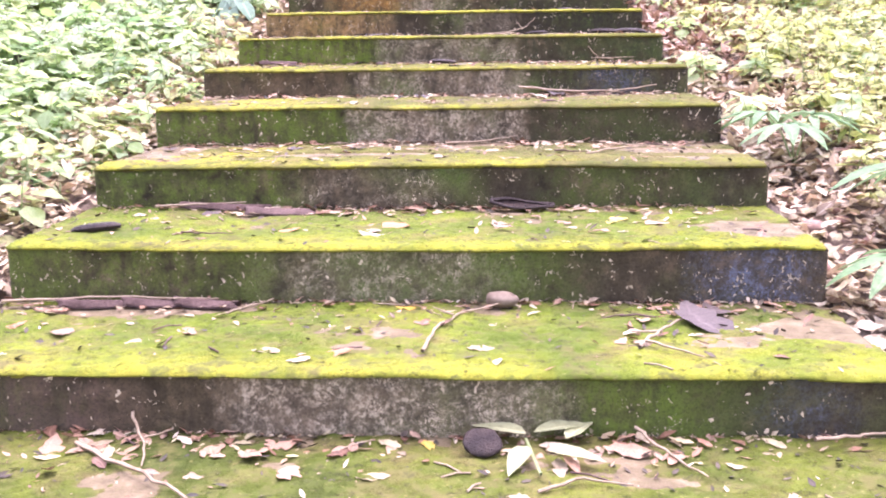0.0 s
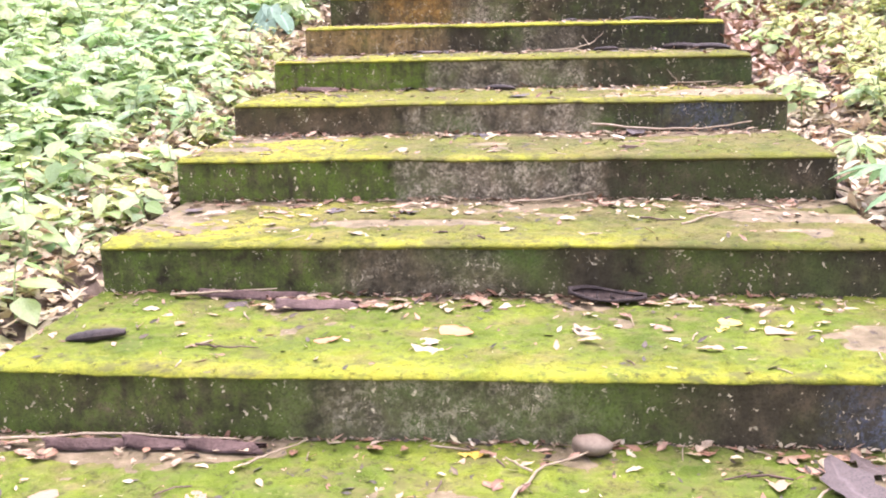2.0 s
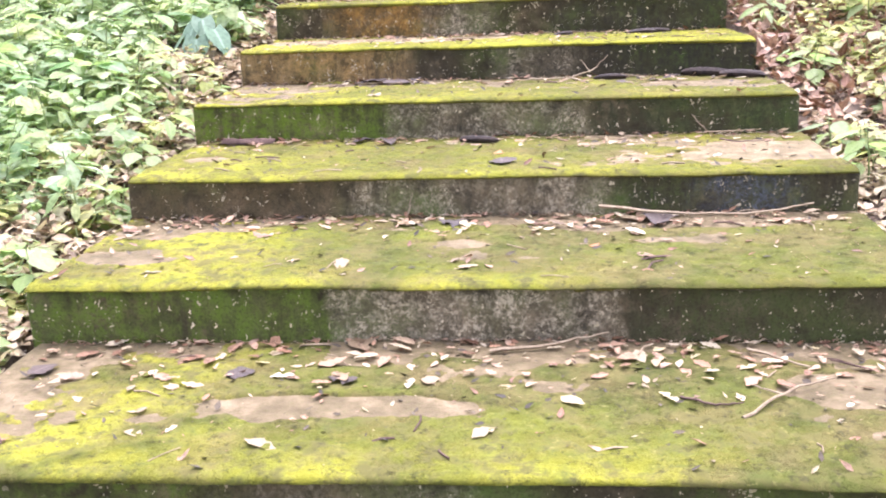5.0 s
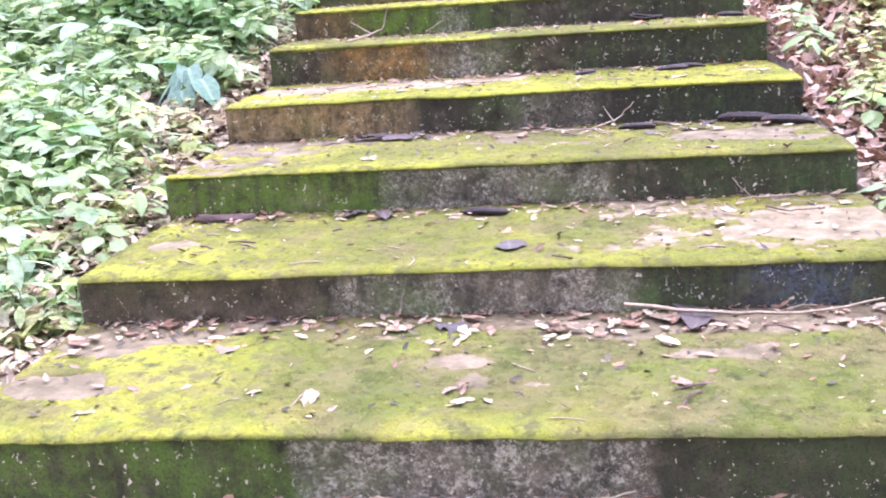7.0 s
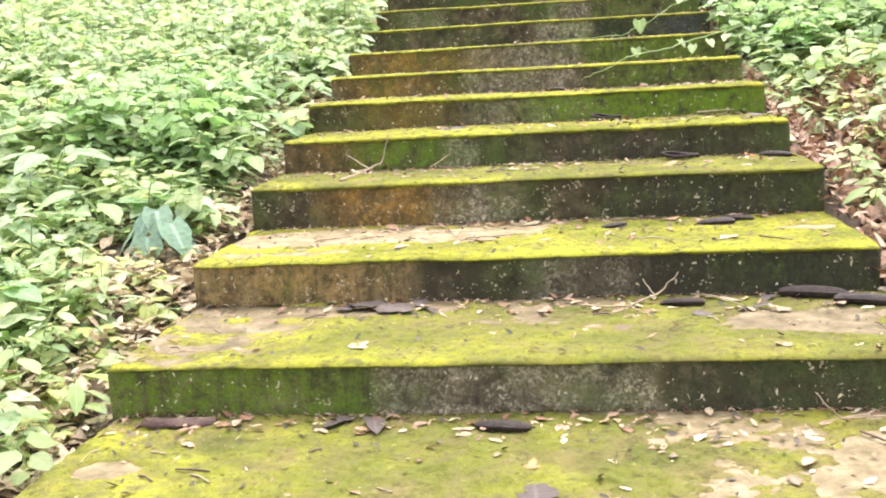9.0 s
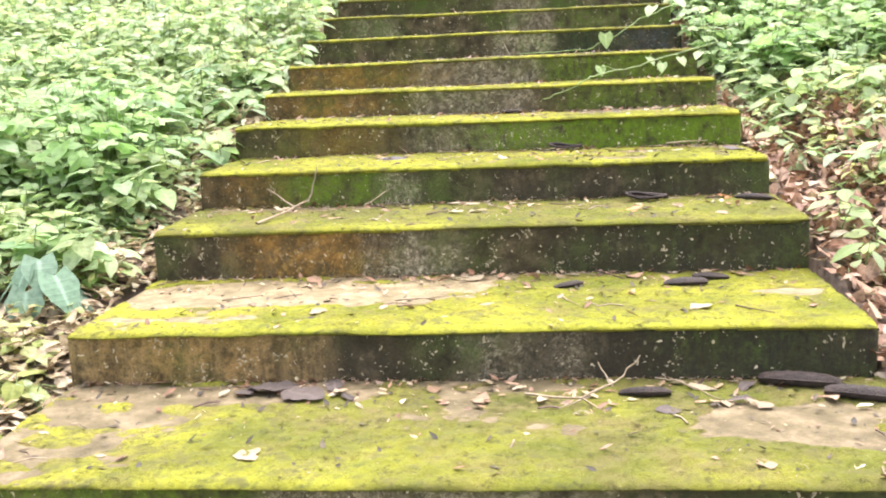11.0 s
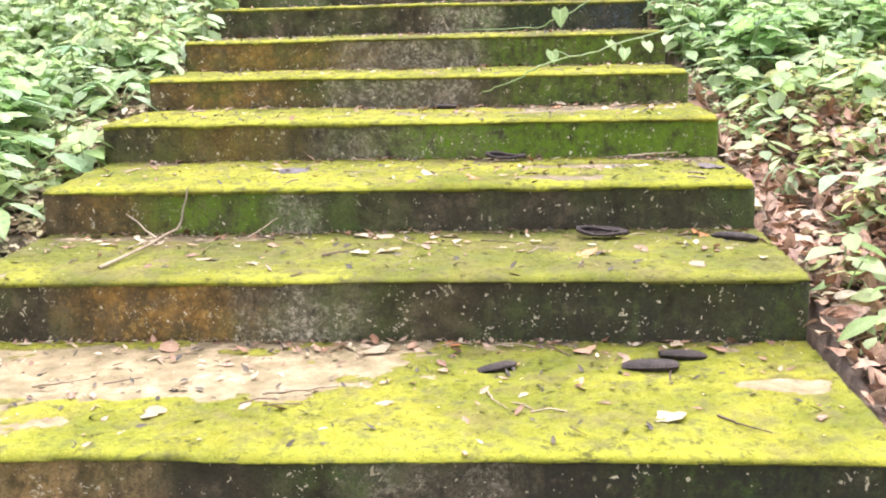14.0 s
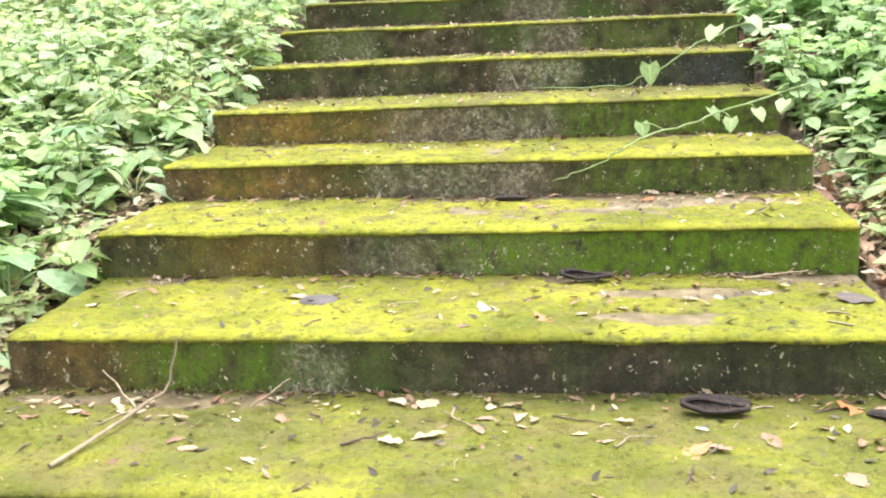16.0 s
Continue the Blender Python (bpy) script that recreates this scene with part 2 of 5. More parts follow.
def plain(name, a, b, scale, rough=0.8, bump=0.4, distance=0.004, spec=0.3):
    """Two colours mixed by noise at two scales, with relief."""
    m, nt, p = shader(name)
    co = object_coords(nt)
    coarse, fine = noise_of(nt, co, scale, 4.0), noise_of(nt, co, scale * 6, 5.0)
    c = mix(nt, grey(nt, coarse, 0.35, 0.68), a, b)
    c = mix(nt, calc(nt, "MULTIPLY", grey(nt, fine, 0.5, 0.75), 0.5), c, tuple(0.5 * v for v in a))
    nt.links.new(c, p.inputs["Base Color"])
    p.inputs["Roughness"].default_value, p.inputs["Specular IOR Level"].default_value = rough, spec
    relief(nt, p, fine, bump, distance)
    return m


def warped(nt, co):
    """Coordinates bent by noise, for uneven flecks."""
    warp = node(nt, "ShaderNodeTexNoise", Scale=30.0, Detail=3.0)
    nt.links.new(co, warp.inputs["Vector"])
    wide, bent = nt.nodes.new("ShaderNodeVectorMath"), nt.nodes.new("ShaderNodeVectorMath")
    wide.operation, bent.operation = "SCALE", "ADD"
    wide.inputs["Scale"].default_value = 0.07
    nt.links.new(warp.outputs["Color"], wide.inputs[0])
    nt.links.new(co, bent.inputs[0])
    nt.links.new(wide.outputs[0], bent.inputs[1])
    return bent.outputs[0]


def concrete_material(name, stains, dark=1.0, dust=1.0):
    """Old cast concrete: algae, lichen flecks, and the stains (x from, x to, colour, amount, softness) of one riser."""
    m, nt, p = shader(name)
    co = object_coords(nt)
    sep = nt.nodes.new("ShaderNodeSeparateXYZ")
    nt.links.new(co, sep.inputs[0])
    big, mid, fine = noise_of(nt, co, 2.2, 3.0), noise_of(nt, co, 11.0, 5.0, 0.65), noise_of(nt, co, 70.0, 5.0, 0.7)
    streak = nt.nodes.new("ShaderNodeMapping")
    streak.inputs["Scale"].default_value = (26.0, 1.0, 4.5)
    nt.links.new(co, streak.inputs["Vector"])
    drips = noise_of(nt, streak.outputs[0], 1.0, 4.0, 0.6)
    c = ramp(nt, mid, [(w, tuple(dark * q for q in col)) for w, col in ((0.30, (0.034, 0.029, 0.015)), (0.52, (0.095, 0.076, 0.038)), (0.72, (0.22, 0.17, 0.095)))])
    c = mix(nt, calc(nt, "MULTIPLY", grey(nt, drips, 0.50, 0.68), 0.45), c, (0.036, 0.031, 0.017))
    green = grey(nt, big, 0.44, 0.66)
    c = mix(nt, calc(nt, "MULTIPLY", green, grey(nt, mid, 0.3, 0.6)), c, (0.075, 0.115, 0.020))
    wobble = noise_of(nt, co, 7.0, 4.0)
    shifted = nt.nodes.new("ShaderNodeMath")
    shifted.operation = "MULTIPLY_ADD"
    shifted.inputs[1].default_value = 0.16
    nt.links.new(wobble, shifted.inputs[0])
    nt.links.new(sep.outputs[0], shifted.inputs[2])
    for x0, x1, colour, amount, soft in stains:
        a, b = grey(nt, shifted.outputs[0], x0 + 0.08 - soft, x0 + 0.08 + soft), grey(nt, shifted.outputs[0], x1 + 0.08 + soft, x1 + 0.08 - soft)
        grain = calc(nt, "ADD", calc(nt, "MULTIPLY", grey(nt, noise_of(nt, co, 46.0, 8.0, 0.9), 0.49, 0.55), grey(nt, noise_of(nt, co, 13.0, 4.0, 0.7), 0.36, 0.58)), 0.12) if colour[2] > 0.2 else grey(nt, noise_of(nt, co, 26.0, 7.0, 0.75), 0.34, 0.54)
        spread = calc(nt, "MULTIPLY", calc(nt, "MULTIPLY", a, b), calc(nt, "MULTIPLY", grain, amount))
        if colour is WHITE_S or colour is BLUE_S:
            c = mix(nt, calc(nt, "MULTIPLY", spread, grey(nt, mid, 0.22, 0.46)), c, colour)
            continue
        if colour is RUST_S:
            spread = calc(nt, "MULTIPLY", spread, grey(nt, noise_of(nt, co, 7.5, 6.0, 0.75), 0.42, 0.60))
            c = mix(nt, calc(nt, "MULTIPLY", calc(nt, "MULTIPLY", calc(nt, "MULTIPLY", a, b), grey(nt, fine, 0.32, 0.58)), 0.7 * amount), c, (0.19, 0.115, 0.028))
            crust = grey(nt, noise_of(nt, co, 34.0, 8.0, 0.85), 0.54, 0.60)
            c = mix(nt, calc(nt, "MULTIPLY", calc(nt, "MULTIPLY", calc(nt, "MULTIPLY", a, b), crust), 0.75 * amount), c, (0.54, 0.35, 0.09))
        spread = calc(nt, "MULTIPLY", spread, calc(nt, "MULTIPLY", grey(nt, mid, 0.28, 0.50), grey(nt, drips, 0.78, 0.44)))
        c = mix(nt, spread, c, colour)
    pits = noise_of(nt, co, 120.0, 6.0, 0.8)
    c = mix(nt, calc(nt, "MULTIPLY", grey(nt, pits, 0.50, 0.58), 0.42), c, (0.018, 0.016, 0.010))
    flecks = nt.nodes.new("ShaderNodeTexVoronoi")
    flecks.inputs["Scale"].default_value = 62.0
    nt.links.new(warped(nt, co), flecks.inputs["Vector"])
    size_of = grey(nt, noise_of(nt, co, 13.0, 2.0), 0.45, 0.85)
    spots = grey(nt, calc(nt, "SUBTRACT", calc(nt, "MULTIPLY", size_of, 0.55), flecks.outputs["Distance"]), 0.0, 0.05)
    c = mix(nt, calc(nt, "MULTIPLY", spots, 0.85), c, (0.46, 0.40, 0.26))
    big_flecks = nt.nodes.new("ShaderNodeTexVoronoi")
    big_flecks.inputs["Scale"].default_value = 19.0
    nt.links.new(warped(nt, co), big_flecks.inputs["Vector"])
    c = mix(nt, calc(nt, "MULTIPLY", grey(nt, big_flecks.outputs["Distance"], 0.13, 0.09), grey(nt, noise_of(nt, co, 6.0, 2.0), 0.52, 0.62)), c, (0.44, 0.38, 0.23))
    tall = nt.nodes.new("ShaderNodeMapping")
    tall.inputs["Scale"].default_value = (1.0, 1.0, 0.62)
    tall.inputs["Rotation"].default_value = (0.0, 0.35, 0.0)
    nt.links.new(warped(nt, co), tall.inputs["Vector"])
    for scale, share, reach in ((27.0, 0.84, 0.20), (52.0, 0.66, 0.30)):
        dots = nt.nodes.new("ShaderNodeTexVoronoi")
        dots.inputs["Scale"].default_value = scale
        nt.links.new(tall.outputs[0], dots.inputs["Vector"])
        chance = nt.nodes.new("ShaderNodeSeparateXYZ")
        nt.links.new(dots.outputs["Color"], chance.inputs[0])
        size_dot = calc(nt, "MULTIPLY", grey(nt, chance.outputs[0], share, 1.0), reach)
        speck = grey(nt, calc(nt, "SUBTRACT", size_dot, dots.outputs["Distance"]), 0.0, 0.04)
        c = mix(nt, calc(nt, "MULTIPLY", speck, grey(nt, noise_of(nt, co, 3.2, 3.0), 0.34, 0.58)), c, (0.62, 0.53, 0.34))
    up = nt.nodes.new("ShaderNodeSeparateXYZ")
    nt.links.new(nt.nodes.new("ShaderNodeNewGeometry").outputs["Normal"], up.inputs[0])
    soil = ramp(nt, mid, [(w, tuple(dust * q for q in col)) for w, col in ((0.30, (0.085, 0.068, 0.034)), (0.5, (0.150, 0.118, 0.064)), (0.68, (0.24, 0.188, 0.112)))])
    soil = mix(nt, calc(nt, "MULTIPLY", grey(nt, fine, 0.5, 0.7), 0.5), soil, (0.10, 0.10, 0.03))
    c = mix(nt, grey(nt, up.outputs[2], 0.55, 0.85), c, soil)
    nt.links.new(c, p.inputs["Base Color"])
    p.inputs["Roughness"].default_value, p.inputs["Specular IOR Level"].default_value = 0.9, 0.25
    relief(nt, p, calc(nt, "ADD", calc(nt, "MULTIPLY", mid, 0.6), calc(nt, "MULTIPLY", fine, 0.5)), 0.8, 0.012)
    return m


def moss_material(name, low, middle, high, brown):
    """Cushion moss in three tones, with brown, worn places."""
    m, nt, p = shader(name)
    co = object_coords(nt)
    big, mid, fine = noise_of(nt, co, 2.6, 4.0, 0.6), noise_of(nt, co, 17.0, 5.0, 0.65), noise_of(nt, co, 140.0, 4.0, 0.7)
    c = ramp(nt, big, [(0.34, low), (0.50, middle), (0.66, high)])
    c = mix(nt, calc(nt, "MULTIPLY", grey(nt, mid, 0.48, 0.70), 0.75), c, (0.075, 0.085, 0.024))
    c = mix(nt, calc(nt, "MULTIPLY", grey(nt, noise_of(nt, co, 5.5, 5.0, 0.7), 0.62 - 0.2 * brown, 0.80 - 0.2 * brown), 0.78), c, (0.15, 0.122, 0.050))
    c = mix(nt, calc(nt, "MULTIPLY", grey(nt, fine, 0.52, 0.72), 0.6), c, (0.04, 0.05, 0.012))
    c = mix(nt, calc(nt, "MULTIPLY", grey(nt, noise_of(nt, co, 48.0, 3.0, 0.6), 0.62, 0.70), 0.45), c, (0.27, 0.25, 0.09))
    # Yellow moss tone, which also paints the top light caught by front edges
    lit_yellow_node = nt.nodes.new("ShaderNodeAttribute")
    lit_yellow_node.attribute_name = "lit_yellow"
    c = mix(nt, calc(nt, "MULTIPLY", lit_yellow_node.outputs["Fac"], grey(nt, mid, 0.66, 0.40)), c, (0.32, 0.32, 0.036))
    thin = nt.nodes.new("ShaderNodeAttribute")
    thin.attribute_name = "wear"
    c = mix(nt, calc(nt, "MULTIPLY", thin.outputs["Fac"], grey(nt, noise_of(nt, co, 24.0, 6.0, 0.7), 0.36, 0.60)), c, (0.17, 0.130, 0.060))
    worn = noise_of(nt, co, 8.5, 7.0, 0.68)
    c = mix(nt, calc(nt, "MULTIPLY", grey(nt, worn, 0.52, 0.64), 0.50 + 0.4 * brown), c, (0.105, 0.098, 0.032))
    c = mix(nt, calc(nt, "MULTIPLY", grey(nt, noise_of(nt, co, 30.0, 6.0, 0.78), 0.54, 0.64), 0.75), c, (0.045, 0.042, 0.020))
    nt.links.new(c, p.inputs["Base Color"])
    p.inputs["Roughness"].default_value, p.inputs["Specular IOR Level"].default_value = 1.0, 0.1
    relief(nt, p, calc(nt, "ADD", mid, fine), 1.0, 0.012)
    return m


def soil_material():
    m, nt, p = shader("forest_soil")
    co = object_coords(nt)
    mid, fine = noise_of(nt, co, 6.0, 5.0), noise_of(nt, co, 60.0, 5.0, 0.7)
    c = ramp(nt, mid, [(0.3, (0.07, 0.05, 0.032)), (0.55, (0.17, 0.125, 0.085)), (0.75, (0.30, 0.23, 0.16))])
    c = mix(nt, calc(nt, "MULTIPLY", grey(nt, fine, 0.5, 0.7), 0.6), c, (0.03, 0.025, 0.015))
    nt.links.new(c, p.inputs["Base Color"])
    p.inputs["Roughness"].default_value = 0.95
    relief(nt, p, calc(nt, "ADD", mid, fine), 0.9, 0.02)
    return m


MOSS_GREEN = moss_material("green_moss", (0.062, 0.100, 0.014), (0.110, 0.155, 0.018), (0.185, 0.225, 0.024), 0.55)
MOSS_OLIVE = moss_material("olive_moss", (0.064, 0.076, 0.020), (0.098, 0.112, 0.025), (0.165, 0.18, 0.029), 0.95)
MOSS_DEEP = moss_material("deep_green_moss", (0.048, 0.068, 0.013), (0.082, 0.108, 0.017), (0.135, 0.165, 0.022), 0.60)
MOSS_MIXED = moss_material("mixed_moss", (0.085, 0.096, 0.021), (0.138, 0.146, 0.026), (0.22, 0.22, 0.032), 0.78)
MOSS_YELLOW = moss_material("yellow_moss", (0.125, 0.140, 0.018), (0.205, 0.21, 0.024), (0.31, 0.295, 0.034), 0.50)
TONES = {0: MOSS_DEEP, 1: MOSS_GREEN, 2: MOSS_GREEN, 3: MOSS_OLIVE, 4: MOSS_OLIVE, 5: MOSS_MIXED, 6: MOSS_MIXED, 8: MOSS_MIXED, 12: MOSS_MIXED, 13: MOSS_MIXED, 14: MOSS_OLIVE, 15: MOSS_OLIVE, 16: MOSS_OLIVE}
SOIL = soil_material()
# The palest herb greens have the sky's glare on glossy leaves painted in
HERB = leaf_material("herb_leaf", [(0.26, 0.40, 0.11), (0.43, 0.55, 0.22), (0.52, 0.61, 0.31), (0.36, 0.53, 0.25), (0.58, 0.63, 0.26), (0.54, 0.64, 0.40), (0.44, 0.59, 0.33), (0.33, 0.49, 0.18)], 0.40, 0.60, 0.10, spec=0.5)
BROAD = leaf_material("broad_pale_leaf", [(0.24, 0.42, 0.17), (0.32, 0.48, 0.24), (0.40, 0.53, 0.31), (0.34, 0.50, 0.17)], 0.42, 0.55, 0.2, per_object=True, spec=0.35)
HERB_ONE = leaf_material("herb_leaf_near", [(0.28, 0.44, 0.12), (0.41, 0.54, 0.20), (0.49, 0.60, 0.30), (0.41, 0.57, 0.31), (0.54, 0.61, 0.24)], 0.40, 0.60, 0.12, per_object=True, spec=0.5)
HERB_SUN = leaf_material("yellow_herb_leaf", [(0.30, 0.38, 0.09), (0.46, 0.50, 0.14), (0.56, 0.56, 0.20), (0.58, 0.57, 0.26), (0.44, 0.53, 0.18), (0.60, 0.58, 0.31)], 0.45, 0.5, 0.10, spec=0.4)
HERB_DEEP = leaf_material("deep_green_leaf", [(0.22, 0.40, 0.10), (0.31, 0.49, 0.16), (0.40, 0.56, 0.23), (0.48, 0.61, 0.33)], 0.40, 0.55, 0.12, spec=0.45)
DARK_BITS = leaf_material("dark_leaf_bits", [(0.030, 0.024, 0.014), (0.060, 0.045, 0.025), (0.10, 0.075, 0.040)], 0.7, 0.0, 0.1)
STEM = plain("green_stem", (0.16, 0.24, 0.08), (0.26, 0.29, 0.13), 30, 0.6)
DRY = leaf_material("dry_leaf_mix", [(0.36, 0.26, 0.14), (0.48, 0.39, 0.24), (0.60, 0.52, 0.35), (0.46, 0.33, 0.20), (0.64, 0.57, 0.39), (0.26, 0.16, 0.08), (0.56, 0.50, 0.27), (0.14, 0.09, 0.05)], 0.6, 0.2, 0.2)
DRY_BROWN = leaf_material("dry_leaf_brown", [(0.13, 0.062, 0.030), (0.28, 0.145, 0.075), (0.38, 0.225, 0.130), (0.46, 0.325, 0.21), (0.20, 0.10, 0.05)], 0.6, 0.12, 0.25)
PALE = leaf_material("pale_dry_leaf", [(0.29, 0.21, 0.11), (0.36, 0.29, 0.18), (0.44, 0.38, 0.25), (0.22, 0.13, 0.07), (0.30, 0.20, 0.11), (0.40, 0.35, 0.20), (0.17, 0.11, 0.06)], 0.6, 0.1, 0.3, per_object=True)
RUST = leaf_material("rust_leaf", [(0.38, 0.13, 0.04), (0.46, 0.20, 0.06), (0.34, 0.17, 0.08)], 0.6, 0.1, 0.3, per_object=True)
YELLOW = leaf_material("yellow_leaf", [(0.62, 0.42, 0.04), (0.55, 0.46, 0.12)], 0.5, 0.2, 0.3, per_object=True)
DARK = leaf_material("dark_rotten_leaf", [(0.042, 0.031, 0.023), (0.080, 0.057, 0.043), (0.060, 0.050, 0.044)], 0.75, 0.0, 0.3, per_object=True)
POD = plain("black_seed_pod", (0.018, 0.013, 0.010), (0.055, 0.039, 0.030), 26, 0.68, 0.9, 0.008, 0.3)
HUSK = plain("husk_inside", (0.022, 0.016, 0.012), (0.10, 0.072, 0.055), 24, 0.85, 0.8, 0.006, 0.2)
BARK = plain("bark", (0.07, 0.043, 0.033), (0.15, 0.098, 0.078), 22, 0.85, 0.8, 0.008)
TWIG = plain("pale_twig", (0.22, 0.165, 0.10), (0.34, 0.28, 0.18), 30, 0.8, 0.5)
STONE = plain("stone", (0.15, 0.11, 0.07), (0.23, 0.18, 0.12), 20, 0.75, 0.5, 0.004, 0.4)
SLATE = plain("dark_stone", (0.06, 0.052, 0.05), (0.12, 0.105, 0.10), 18, 0.8, 0.5, 0.004, 0.3)
PEBBLE = plain("reddish_pebble", (0.22, 0.12, 0.08), (0.36, 0.24, 0.18), 16, 0.7, 0.5)
FAN = leaf_material("fan_leaf", [(0.11, 0.22, 0.08), (0.16, 0.28, 0.11), (0.20, 0.31, 0.14)], 0.55, 0.3, 0.3, per_object=True, spec=0.25)
ARUM = leaf_material("arum_leaf", [(0.16, 0.28, 0.16), (0.25, 0.36, 0.25), (0.14, 0.24, 0.14)], 0.6, 0.25, 0.5, per_object=True)
VINE = leaf_material("vine_leaf", [(0.22, 0.33, 0.09), (0.30, 0.39, 0.13)], 0.35, 0.35, 0.4, per_object=True)
SPRIG = leaf_material("wilted_green_leaf", [(0.30, 0.32, 0.14), (0.40, 0.42, 0.22)], 0.5, 0.2, 0.6, per_object=True)

# ---- ground ----
far = np.array([3, 7, 14, 28, 60, 130, 280.0])
gx = np.r_[-(7 + far)[::-1], np.arange(-7, -1.5, 0.07), np.arange(-1.5, -1.3, 0.03), np.arange(-1.3, 1.25, 0.2), np.arange(1.25, 1.5, 0.03), np.arange(1.5, 7.01, 0.07), 7 + far]
gy = np.r_[-(6 + far)[::-1], np.arange(-6, 16, 0.07), 16 + far]
X, Y = np.meshgrid(gx, gy, indexing="ij")
Z = ground_z(X, Y)
thing("ground", mesh_of("ground", np.stack([X, Y, Z], -1).reshape(-1, 3), grid_faces(len(gx), len(gy))), [SOIL],
      "sloping brown forest soil under fallen leaves", "ground", kind="structure")

# ---- stairs ----
VIVID_S, GREEN_S, WHITE_S, RUST_S, DARK_S, BLUE_S = (0.125, 0.205, 0.012), (0.105, 0.160, 0.020), (0.62, 0.54, 0.36), (0.42, 0.225, 0.045), (0.034, 0.031, 0.020), (0.15, 0.18, 0.23)
STAINS = {
    1: [(-0.41, 0.47, WHITE_S, 0.8, 0.05), (0.45, 1.0, GREEN_S, 0.9, 0.10), (0.85, 1.4, DARK_S, 0.7, 0.10), (-1.4, -0.7, (0.11, 0.075, 0.055), 0.7, 0.1), (1.0, 1.2, BLUE_S, 0.4, 0.06)],
    2: [(-1.4, -0.45, GREEN_S, 0.7, 0.1), (-0.42, 0.35, WHITE_S, 0.42, 0.12), (0.2, 0.6, GREEN_S, 0.6, 0.1), (0.5, 1.4, DARK_S, 0.55, 0.15), (0.98, 1.3, BLUE_S, 0.9, 0.08)],
    3: [(-1.4, -0.5, GREEN_S, 0.8, 0.1), (-0.5, 0.1, WHITE_S, 0.25, 0.1), (0.3, 1.4, DARK_S, 0.65, 0.15), (0.5, 1.0, GREEN_S, 0.5, 0.12)],
    4: [(-1.4, -0.43, GREEN_S, 0.95, 0.015), (-0.425, 0.448, WHITE_S, 0.72, 0.012), (0.45, 1.4, DARK_S, 0.85, 0.02), (0.5, 1.1, GREEN_S, 0.3, 0.1)],
    5: [(-1.4, -0.6, (0.095, 0.065, 0.03), 0.6, 0.15), (-0.5, 0.46, WHITE_S, 0.5, 0.05), (0.2, 0.47, WHITE_S, 0.5, 0.03), (0.5, 1.4, DARK_S, 0.9, 0.04), (0.8, 1.1, BLUE_S, 0.6, 0.08)],
    6: [(-1.4, -0.47, VIVID_S, 0.8, 0.05), (-0.46, 0.44, WHITE_S, 0.5, 0.03), (0.46, 1.4, (0.028, 0.040, 0.016), 0.8, 0.03)],
    7: [(-1.4, -0.45, (0.34, 0.235, 0.10), 0.95, 0.05), (-1.3, -0.6, RUST_S, 0.35, 0.2), (-0.45, 0.1, DARK_S, 0.6, 0.05), (0.0, 0.44, WHITE_S, 0.45, 0.06), (0.1, 1.4, DARK_S, 0.6, 0.1), (0.45, 1.4, DARK_S, 0.9, 0.03)],
    8: [(-0.98, -0.45, RUST_S, 0.85, 0.12), (-0.46, -0.05, WHITE_S, 0.35, 0.03), (-0.28, -0.22, WHITE_S, 0.9, 0.03), (0.3, 1.4, DARK_S, 0.9, 0.05)],
    9: [(-1.35, -0.9, RUST_S, 0.4, 0.15), (-0.95, -0.5, VIVID_S, 0.9, 0.10), (-0.5, -0.3, WHITE_S, 0.5, 0.04), (0.0, 1.4, DARK_S, 0.7, 0.06)],
    10: [(-1.0, -0.65, RUST_S, 0.7, 0.18), (-0.49, 0.38, WHITE_S, 0.35, 0.03), (-0.1, 1.4, VIVID_S, 1.0, 0.15), (0.3, 1.4, VIVID_S, 0.9, 0.15), (-1.4, -0.5, (0.13, 0.13, 0.025), 0.6, 0.2)],
    11: [(-1.3, -0.58, RUST_S, 0.55, 0.2), (-0.5, 0.23, WHITE_S, 0.6, 0.04), (0.35, 1.4, VIVID_S, 0.7, 0.1)],
    12: [(-1.3, -0.4, RUST_S, 0.5, 0.2), (-0.55, 0.3, WHITE_S, 0.5, 0.05), (0.3, 1.3, VIVID_S, 0.9, 0.08), (-1.4, -0.9, RUST_S, 0.4, 0.08)],
    13: [(-0.07, 0.37, WHITE_S, 0.55, 0.02), (0.38, 1.3, (0.020, 0.035, 0.018), 0.9, 0.02), (0.9, 1.2, BLUE_S, 0.4, 0.1)],
    14: [(-1.2, -0.85, WHITE_S, 0.35, 0.03), (0.03, 0.36, WHITE_S, 0.5, 0.03), (0.36, 1.3, GREEN_S, 0.7, 0.03)],
    15: [(-0.1, 0.3, WHITE_S, 0.5, 0.04), (-1.3, -0.8, DARK_S, 0.5, 0.1)],
}
